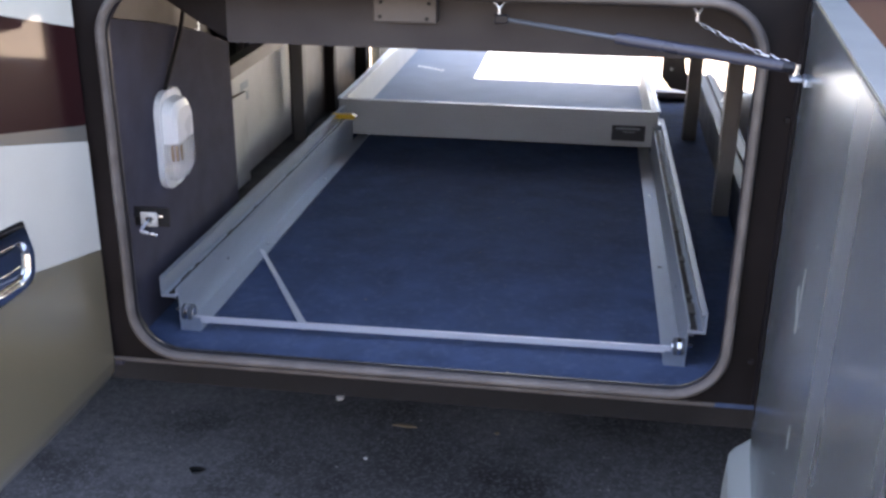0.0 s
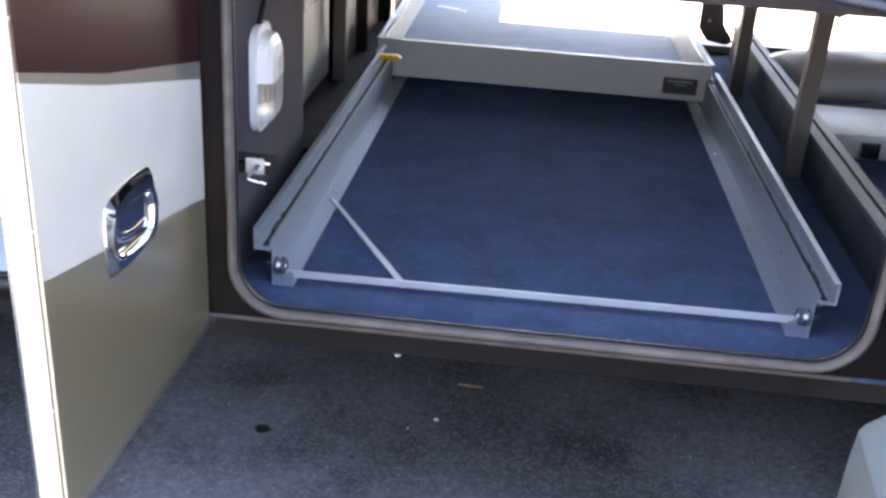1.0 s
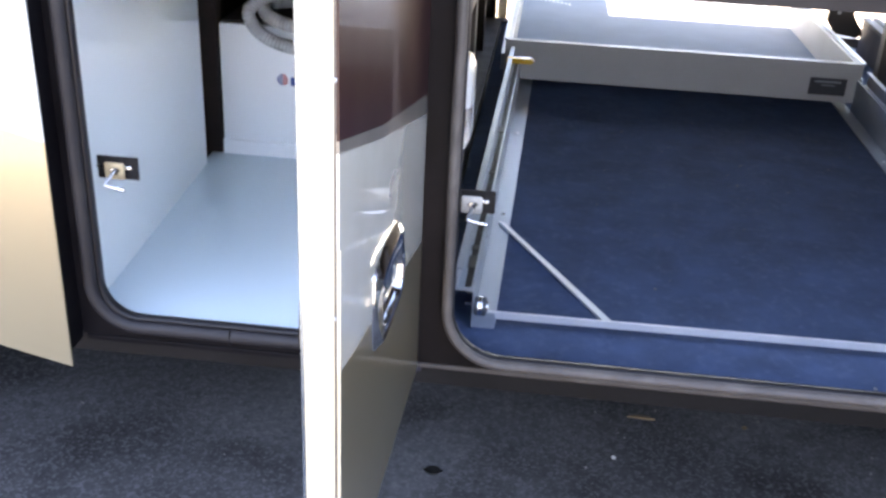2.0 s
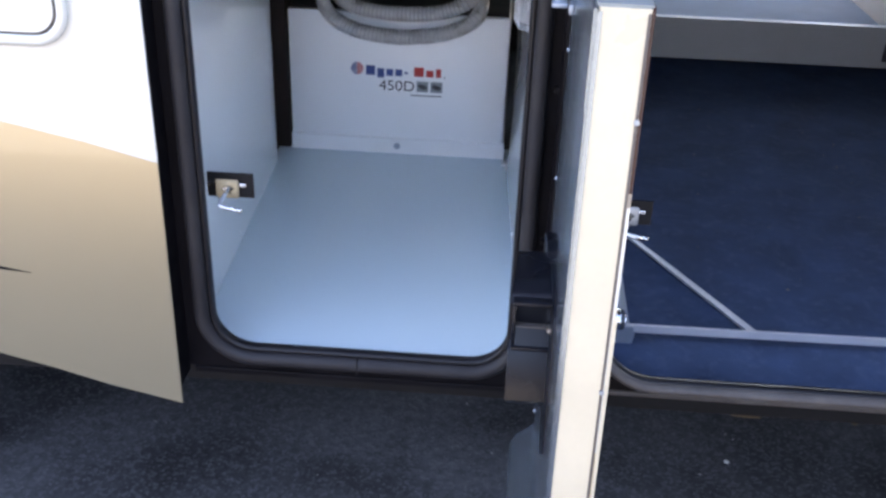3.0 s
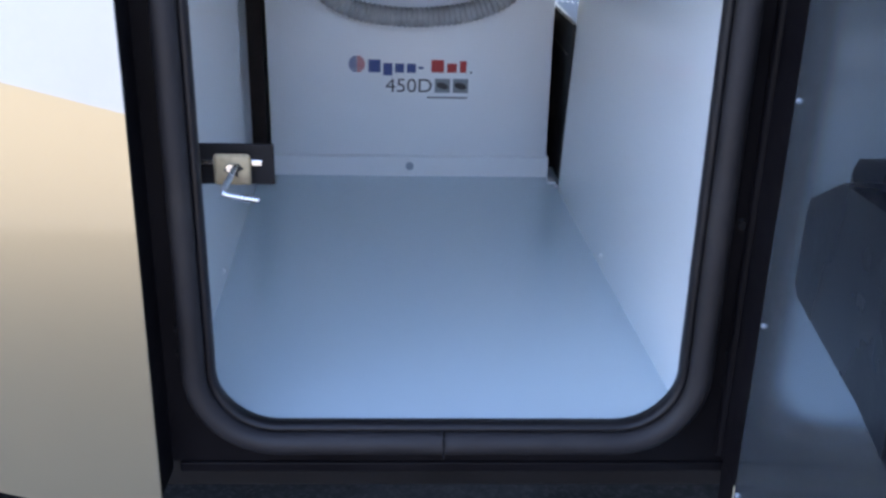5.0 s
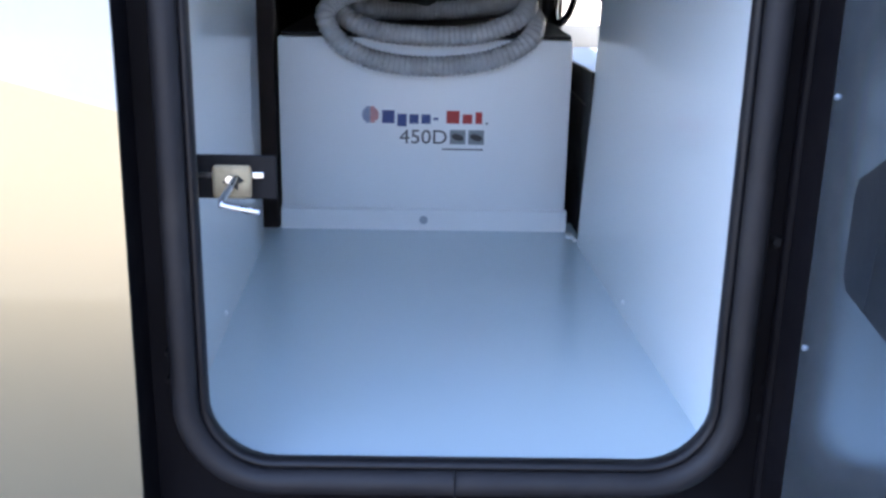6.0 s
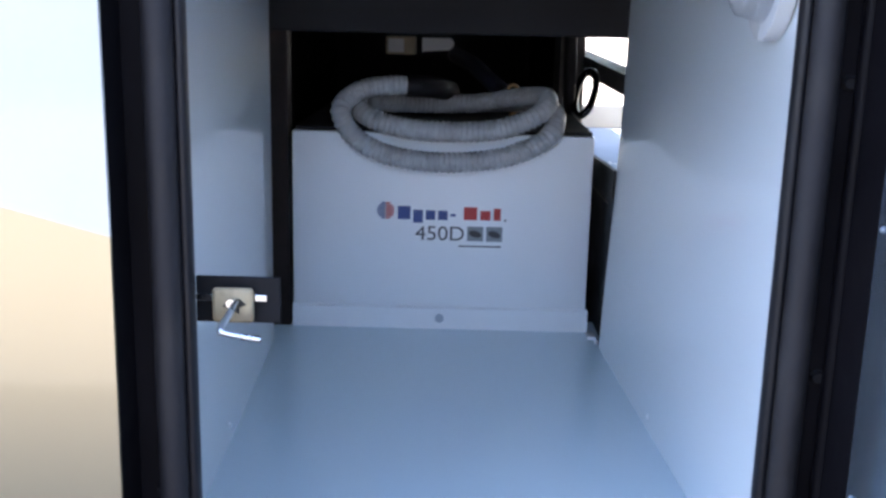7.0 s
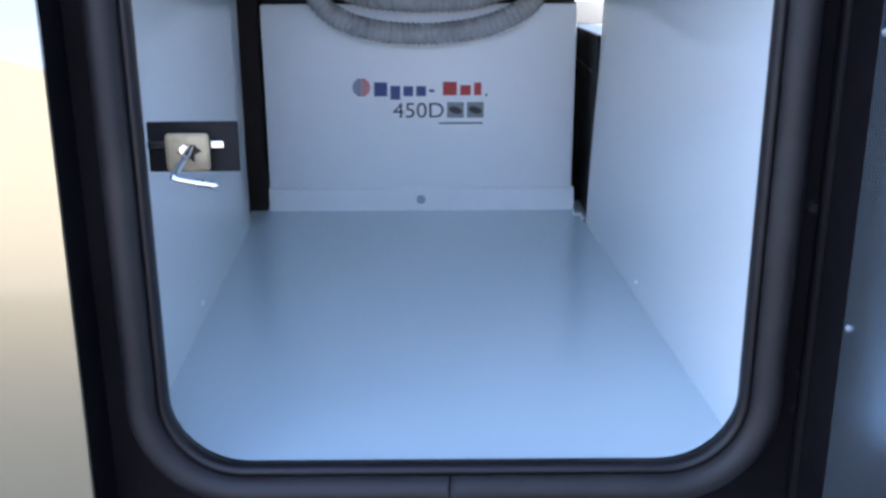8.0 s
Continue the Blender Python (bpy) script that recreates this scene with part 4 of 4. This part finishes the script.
# lamp lead along the carpeted wall
pts = spline([(-0.915, 2.06, 0.912), (-0.912, 2.11, 0.97), (-0.911, 2.17, 1.035), (-0.911, 2.195, 1.10), (-0.912, 2.19, 1.165)], 8)
tagged(link("lamp_cable", sweep(pts, circle(0.005, 8)), M_MATT, smooth=True), "black cable running up the wall from the lamp", "cable")


def post(x, y, w, z0, z1, label, m=M_POST):
    p = link("steel_post", bevel_all(box(x - w / 2, x + w / 2, y - w / 2, y + w / 2, z0, z1), 0.003), m)
    tagged(p, label, "post", "steel posts")


post(0.335, 2.82, 0.042, 0.458, 1.17, "square taupe steel post on the blue carpet")
post(0.320, 3.62, 0.044, 0.458, 1.17, "square dark taupe steel post further in")
post(-0.985, 3.30, 0.040, 0.478, 1.17, "square dark steel post beside the heater")
post(-0.985, 3.72, 0.040, 0.478, 1.17, "square dark steel post beside the heater", M_RUST)
post(-1.530, 2.585, 0.040, 0.478, 1.17, "square rusty steel post beside the heater", M_RUST)
tagged(link("wall_side_panel", box(-1.006, -1.0, 3.40, 4.2, 0.482, 1.168), M_BEIGE), "pale panel between the posts", "panel", kind="structure")
# Second layer, black, added so the panel reads as unlit from the heater's bay.
tagged(link("wall_side_back", box(-1.022, -1.008, 3.39, 4.2, 0.482, 1.168), M_MATT), "black layer standing in for shade on the panel's back", "panel", kind="structure")


# ---- the next compartment, seen across the divider ----
def padded_roll():
    bm = bmesh.new()
    pts = spline([(0.455, 3.60, 0.53), (0.56, 3.64, 0.540), (0.80, 3.66, 0.55), (1.15, 3.66, 0.55), (1.40, 3.62, 0.53)], 8)
    sc = [0.35 + 0.65 * math.sin(math.pi * min(1, 0.12 + 0.88 * i / (len(pts) - 1))) ** 0.35 for i in range(len(pts))]
    sweep(pts, circle(0.15, 20, 0.085), bm=bm, scales=sc)
    for v in bm.verts:
        v.co += Vector((0, 0, 0.012 * noise.noise(v.co * 9)))
        v.co.z = max(v.co.z, 0.457)
    tagged(link("padded_roll", bm, M_BAG, smooth=True), "pale grey padded roll lying on the carpet", "padded roll")


padded_roll()
# hanging latch bracket by the tray's far corner, and the gusset at the post's head
lb = thing("latch_bracket", "dark steel latch bracket hanging beside the tray", "bracket")
prof = [(0.244, 1.168), (0.326, 1.168), (0.326, 0.68), (0.338, 0.60), (0.372, 0.555), (0.380, 0.532), (0.356, 0.522), (0.280, 0.535), (0.248, 0.575)]
part("hook", bevel_all(prism(prof, "y", 4.10, 4.125), 0.004), M_POST, lb, smooth=40)
part("rivet", cyl((0.282, 4.10, 0.610), (0.282, 4.096, 0.610), 0.007, 12), M_PLASTIC, lb)
gs = link("post_gusset", prism([(0.345, 1.168), (0.345, 0.905), (0.362, 0.884), (0.404, 0.905), (0.57, 1.0), (0.57, 1.168)], "y", 2.80, 2.815), M_POST)
tagged(gs, "bent taupe steel gusset at the head of the post", "gusset")
b = thing("plastic_case", "low pale grey plastic case with a black catch", "case")
part("body", box(0.47, 1.1, 3.02, 3.34, 0.457, 0.524, 0.008, 3), M_TRAY, b, smooth=40)
part("catch", box(0.57, 0.62, 3.0, 3.02, 0.465, 0.51, 0.004), M_BLACK, b, "black catch")


# ---- the white-lined bay: heater and hose ----
def text_mesh(body, size, name, m, parent, loc, width=None):
    cu = bpy.data.curves.new(name, "FONT")
    cu.body, cu.size = body, size
    tmp = bpy.data.objects.new(name, cu)
    scene.collection.objects.link(tmp)
    bpy.context.view_layer.update()
    me = bpy.data.meshes.new_from_object(tmp.evaluated_get(bpy.context.evaluated_depsgraph_get()))
    bpy.data.objects.remove(tmp)
    me.materials.clear()
    me.materials.append(m)
    xs = [v.co.x for v in me.vertices]
    ys = [v.co.y for v in me.vertices]
    k = width / (max(xs) - min(xs)) if width else 1.0
    for v in me.vertices:
        v.co = ((v.co.x - min(xs)) * k, 0, v.co.y * size / max(ys))
    ob = new(name, me)
    ob.parent = parent
    ob.location = loc
    return ob


def heater():
    x0, x1, y0, y1, z0, z1 = -1.502, -1.033, 2.567, 3.36, 0.482, 0.7965
    h = thing("hydronic_heater", "white enamelled heater box with printed front", "heater", at=(-0.003, 0, 0))
    part("case", box(x0, x1, y0, y1, z0, z1, 0.003), M_HEATER, h, "white enamelled steel case", smooth=40)
    part("lower_cover", bevel_all(prism([(y0 - 0.004, z0), (y0 - 0.004, z0 + 0.034), (y0 - 0.0005, z0 + 0.038), (y0 - 0.0005, z0)], "x", x0 - 0.001, x1 + 0.0035), 0.001, 1), M_HEATER, h, "folded lower cover strip")
    part("screw", cyl((-1.267, y0 - 0.004, 0.501), (-1.267, y0 - 0.008, 0.501), 0.007, 16, bevel=0.001), M_STEEL, h, smooth=40)
    # Case side covered in darker enamel, shade put into the colour.
    part("side_panel", box(x1 + 0.0002, x1 + 0.0022, y0 + 0.02, y1, z0 + 0.002, z1 - 0.004), M_HEATERSIDE, h, "dirty side panel, enamel darkened to tone down its light")
    part("top_plate", box(x0 + 0.004, x1 - 0.002, y0 + 0.012, y1, z1, z1 + 0.006), M_MATT, h, "dark top of the case")
    f = y0 - 0.0008
    # emblem: striped disc
    cx, cz, rr = -1.355, 0.6745, 0.0135
    for i in range(7):
        zz = cz - rr + (i + 0.5) * 2 * rr / 7
        half = math.sqrt(max(0.0, rr * rr - (zz - cz) ** 2))
        part("emblem_stripe", box(cx - half, cx - 0.0005, f, y0, zz - 0.0013, zz + 0.0013), M_BLUEINK, h)
        part("emblem_stripe", box(cx, cx + half, f, y0, zz - 0.0013, zz + 0.0013), M_REDINK, h)
    # maker's mark as plain blocks
    zb, x = 0.661, -1.336

    def block(x, w, z, hgt, m):
        part("mark_bar", box(x, x + w, f, y0, z, z + hgt), m, h)
    for w, z, hgt in ((0.020, zb, 0.021), (0.0150, zb - 0.005, 0.0205), (0.0150, zb, 0.0150), (0.0150, zb, 0.0150), (0.008, zb + 0.006, 0.004)):
        block(x, w, z, hgt, M_BLUEINK)
        x += w + 0.0045
    x = -1.232
    for w, hgt in ((0.021, 0.0205), (0.016, 0.0150), (0.011, 0.0190)):
        block(x, w, zb + 0.001, hgt, M_REDINK)
        x += w + 0.0050
    part("mark_bar", box(-1.168, -1.165, f, y0, zb, zb + 0.003), M_GREYINK, h)
    text_mesh("450D", 0.0225, "model_number", M_GREYINK, h, (-1.308, f, 0.6285), 0.077)
    for xa in (-1.226, -1.196):
        ic = part("icon", box(xa, xa + 0.0255, f, y0, 0.628, 0.6515), M_LIGHTINK, h, "grey square icon")
        bm = prism([(xa + 0.0128 + 0.010 * math.cos(t) , 0.6395 + 0.0055 * math.sin(t) - 0.002 * math.cos(t)) for t in [2 * math.pi * i / 16 for i in range(16)]], "y", f - 0.0006, f)
        part("icon_mark", bm, M_GREYINK, ic)
    for za, zb2 in ((0.735, 0.757), (0.700, 0.726)):
        part("small_print", box(x1 + 0.0022, x1 + 0.0028, 2.86, 2.93, za, zb2), M_LIGHTINK, h)
    part("small_print", box(-1.239, -1.172, f, y0, 0.6185, 0.6205), M_GREYINK, h)


heater()


def hose():
    """Grey corrugated hose, coiled on the heater with its lower turn hanging over the front."""
    h = thing("coiled_hose", "grey corrugated drain hose coiled on top of the heater", "hose", at=(-0.0025, 0, 0))
    c = [(-1.318, 2.600, 0.867), (-1.36, 2.590, 0.867), (-1.402, 2.575, 0.857), (-1.424, 2.548, 0.832), (-1.405, 2.540, 0.795), (-1.365, 2.537, 0.771),
         (-1.310, 2.536, 0.759), (-1.245, 2.536, 0.757), (-1.175, 2.537, 0.766), (-1.125, 2.541, 0.785), (-1.099, 2.552, 0.808), (-1.098, 2.590, 0.832), (-1.125, 2.68, 0.838),
         (-1.20, 2.76, 0.830), (-1.30, 2.76, 0.827), (-1.375, 2.70, 0.832), (-1.405, 2.620, 0.841), (-1.388, 2.568, 0.823), (-1.335, 2.551, 0.807), (-1.255, 2.548, 0.802),
         (-1.180, 2.550, 0.808), (-1.122, 2.556, 0.831), (-1.108, 2.585, 0.852), (-1.138, 2.640, 0.850), (-1.21, 2.685, 0.836), (-1.29, 2.69, 0.832), (-1.36, 2.660, 0.836), (-1.385, 2.62, 0.840)]
    fine = spline(c, 40)
    # even steps along the hose, five to a rib
    step, pts, acc = 0.0012, [fine[0]], 0.0
    for p, q in zip(fine, fine[1:]):
        acc += (q - p).length
        if acc >= step:
            pts.append(q)
            acc = 0.0
    run, sc = 0.0, []
    for i, p in enumerate(pts):
        if i:
            run += (p - pts[i - 1]).length
        sc.append(1.0 + 0.07 * math.cos(2 * math.pi * run / 0.0085))
    part("tube", sweep(pts, circle(0.0155, 14), scales=sc), M_HOSE, h, "ribbed grey tube", smooth=True)
    part("cuff", sweep(spline([(-1.328, 2.598, 0.867), (-1.305, 2.606, 0.866), (-1.280, 2.640, 0.862), (-1.26, 2.72, 0.852)], 6), circle(0.0172, 18)), M_MATT, h, "black hose cuff", smooth=40)


hose()


def fittings():
    g = thing("pipe_fitting", "black rubber pipe with a steel end above the heater", "pipe")
    pts = spline([(-1.255, 2.95, 0.905), (-1.22, 2.86, 0.89), (-1.19, 2.78, 0.865), (-1.165, 2.72, 0.848)], 8)
    part("pipe", sweep(pts, circle(0.014, 12)), M_STRUT, g, smooth=True)
    part("steel_end", cyl((-1.172, 2.735, 0.853), (-1.160, 2.708, 0.842), 0.010, 12), M_ZINC, g, smooth=40)
    v = thing("brass_valve", "small brass ring valve above the heater", "valve", at=(-1.150, 2.72, 0.862))
    ring = [(-0.006 + 0.0085 * math.cos(a), 0.0, -0.006 + 0.0085 * math.sin(a)) for a in [2 * math.pi * i / 20 for i in range(20)]]
    part("ring", sweep(ring, circle(0.0036, 8), closed=True, up=(0, 1, 0)), M_BRASS, v, "brass ring", smooth=True)
    part("body", cyl((-0.004, 0.008, -0.06), (-0.004, 0.008, -0.012), 0.007, 12, bevel=0.002), M_BRASS, v, smooth=40)
    j = thing("junction_box", "yellowed white junction box under the coach floor", "junction box")
    part("body", box(-1.388, -1.330, 2.985, 3.02, 0.902, 0.936, 0.003), M_NYLON, j)
    part("lid", box(-1.384, -1.353, 2.980, 2.986, 0.906, 0.932, 0.002), M_PLASTIC, j)
    k = thing("junction_box", "white connector box with chamfered corner", "junction box")
    part("body", bevel_all(prism([(-1.318, 0.908), (-1.318, 0.934), (-1.262, 0.934), (-1.256, 0.924), (-1.262, 0.912)], "y", 2.985, 3.02), 0.002), M_PLASTIC, k)
    part("bracket", box(-1.40, -1.24, 3.02, 3.035, 0.90, 1.17), M_MATT, k, "black bracket holding the box")
    l = thing("cable_loop", "black cable looped beside the heater", "cable")
    pts = [(-1.011 + 0.019 * math.cos(a) + 0.006 * math.sin(a), 2.90 + 0.05 * math.sin(a), 0.842 + 0.038 * math.sin(a + 0.5)) for a in [2 * math.pi * i / 32 for i in range(32)]]
    part("loop", sweep(pts, circle(0.0072, 10), closed=True), M_BLACK, l, smooth=True)
    part("stem", cyl((-1.040, 2.90, 0.797), (-1.046, 2.90, 1.168), 0.012, 10), M_MATT, l, smooth=40)
    bm = prism([(2.49, 0.845), (2.49, 0.880), (3.95, 0.913), (3.95, 0.872)], "x", -0.968, -0.930)
    tagged(link("support_tube", bevel_all(bm, 0.003), M_POST), "dark taupe square steel tube running between the bays", "tube")


fittings()


# ---- small fixings and litter ----
def hatch():
    h = thing("service_hatch", "white moulded service hatch with rounded frame and lock on the skin", "hatch")
    path = [(x, SKIN - 0.004, z) for x, z in round_rect(-2.032, -1.592, 0.976, 1.344, 0.040, 8)]
    part("frame", sweep(path, [(0.0075 * math.cos(a), 0.0075 * math.sin(a)) for a in [2 * math.pi * i / 14 for i in range(14)]], closed=True, up=(0, 1, 0)), M_WHITE, h, "white raised frame", smooth=True)
    part("gasket", prism(round_rect(-2.0255, -1.5985, 0.9825, 1.3375, 0.034, 8), "y", SKIN - 0.004, SKIN - 0.0006), M_POST, h, "dark gap round the lid")
    part("lid", bevel_all(prism(round_rect(-2.021, -1.603, 0.987, 1.333, 0.030, 8), "y", SKIN - 0.007, SKIN - 0.0005), 0.002), M_WHITE, h, "white hatch lid")
    lock = part("lock", cyl((-1.634, SKIN - 0.006, 1.050), (-1.634, SKIN - 0.012, 1.050), 0.013, 20, bevel=0.002), M_ZINC, h, "round key lock", smooth=40)
    part("lock_gap", cyl((-1.634, SKIN - 0.0068, 1.050), (-1.634, SKIN - 0.0085, 1.050), 0.0150, 20), M_POST, lock, "dark gap round the lock")
    part("keyway", cyl((-1.634, SKIN - 0.012, 1.050), (-1.634, SKIN - 0.013, 1.050), 0.0065, 14), M_BRASS, lock, "brass keyway")


hatch()


def screws():
    head = None
    for x, y, z in ((-0.972, FACE, 0.707), (-0.965, FACE, 0.575), (-0.965, FACE, 0.546), (-0.972, FACE, 0.93), (-1.479, FACE, 0.60), (-1.479, FACE, 0.575), (0.262, FACE, 0.985), (0.258, FACE, 0.55)):
        if head is None:
            bm = cyl((0, 0, 0), (0, -0.004, 0), 0.006, 10, r2=0.004)
            ob = link("frame_screw", bm, M_MATT, smooth=40)
            head = ob.data
        else:
            ob = new("frame_screw", head)
        ob.location = (x, y, z)
        tagged(ob, "black round-headed screw in the bay frame", "screw", "frame screws")
    for x, y, z in ((-1.0075, 2.17, 0.500), (-1.5075, 2.10, 0.505), (-1.025, 2.505, 0.486)):
        bm = bmesh.new()
        bmesh.ops.create_uvsphere(bm, u_segments=10, v_segments=6, radius=0.004)
        ob = link("liner_screw", bm, M_PLASTIC, smooth=True)
        ob.location = (x, y, z)
        tagged(ob, "white capped screw in the bay lining", "screw", "liner screws")


screws()


def litter():
    rnd = random.Random(11)

    def scrap(x, y, r, m, label, name, cat):
        bm = bmesh.new()
        bmesh.ops.create_icosphere(bm, subdivisions=2, radius=r)
        for v in bm.verts:
            v.co *= 0.75 + 0.6 * rnd.random()
            v.co.z = max(0.0, v.co.z * 0.35 + 0.2 * r)
        ob = link(name, bm, m)
        ob.location = (x, y, 0.0)
        tagged(ob, label, cat)
    scrap(-0.66, 2.443, 0.011, M_PAPER, "crumpled scrap of pale paper on the asphalt", "paper_scrap", "litter")
    bm = prism([(-0.03, -0.004), (-0.01, 0.004), (0.02, 0.002), (0.034, -0.006), (0.01, -0.007)], "z", 0.001, 0.005)
    ob = link("dry_leaf", bm, M_LEAF)
    ob.location = (-0.465, 2.33, 0)
    tagged(ob, "curled dry leaf on the asphalt", "leaf")
    scrap(-0.224, 2.33, 0.007, M_LEAF, "small dry leaf fragment on the asphalt", "dry_leaf", "leaf")
    scrap(-0.531, 2.168, 0.005, M_PAPER, "tiny pale pebble on the asphalt", "pebble", "pebble")
    for x, y, r in ((-0.919, 2.057, 0.015), (-0.70, 1.99, 0.006)):
        pts = [(x + r * (0.8 + 0.5 * rnd.random()) * 1.3 * math.cos(a), y + r * (0.6 + 0.5 * rnd.random()) * math.sin(a)) for a in [2 * math.pi * i / 14 for i in range(14)]]
        tagged(link("oil_spot", prism(pts, "z", 0.0005, 0.0025), M_STAIN), "dark oily spot on the asphalt", "stain")


litter()


def grit():
    """Loose specks of grit on the asphalt, near the coach's side."""
    rnd = random.Random(21)
    verts, faces = [], []
    for k in range(420):
        x, y, r = rnd.uniform(-1.9, 0.6), rnd.uniform(0.7, 2.5), 0.0012 + 0.0025 * rnd.random() ** 3
        n = len(verts)
        for i in range(5):
            a = 2 * math.pi * i / 5 + rnd.random()
            verts.append((x + r * math.cos(a), y + r * math.sin(a), 0.0))
        verts.append((x, y, r * 1.1))
        faces += [(n + i, n + (i + 1) % 5, n + 5) for i in range(5)]
    me = bpy.data.meshes.new("grit")
    me.from_pydata(verts, [], faces)
    me.materials.append(M_GRIT)
    tagged(new("grit", me), "scattered pale grit on the dark asphalt", "grit", kind="stuff")


def lint():
    """A few pale bits of lint and grit on the carpet."""
    rnd = random.Random(33)
    bm = bmesh.new()
    for k in range(26):
        x, y = rnd.uniform(-0.75, 0.10), rnd.uniform(1.80, 3.2)
        r = 0.0009 + 0.0016 * rnd.random() ** 2
        box(x - r * rnd.uniform(0.6, 2.2), x + r, y - r, y + r * rnd.uniform(0.6, 2.2), 0.4582, 0.4592, bm=bm)
    tagged(link("lint", bm, M_GRIT), "tiny pale bits of lint on the blue carpet", "lint", kind="stuff")


grit()
lint()
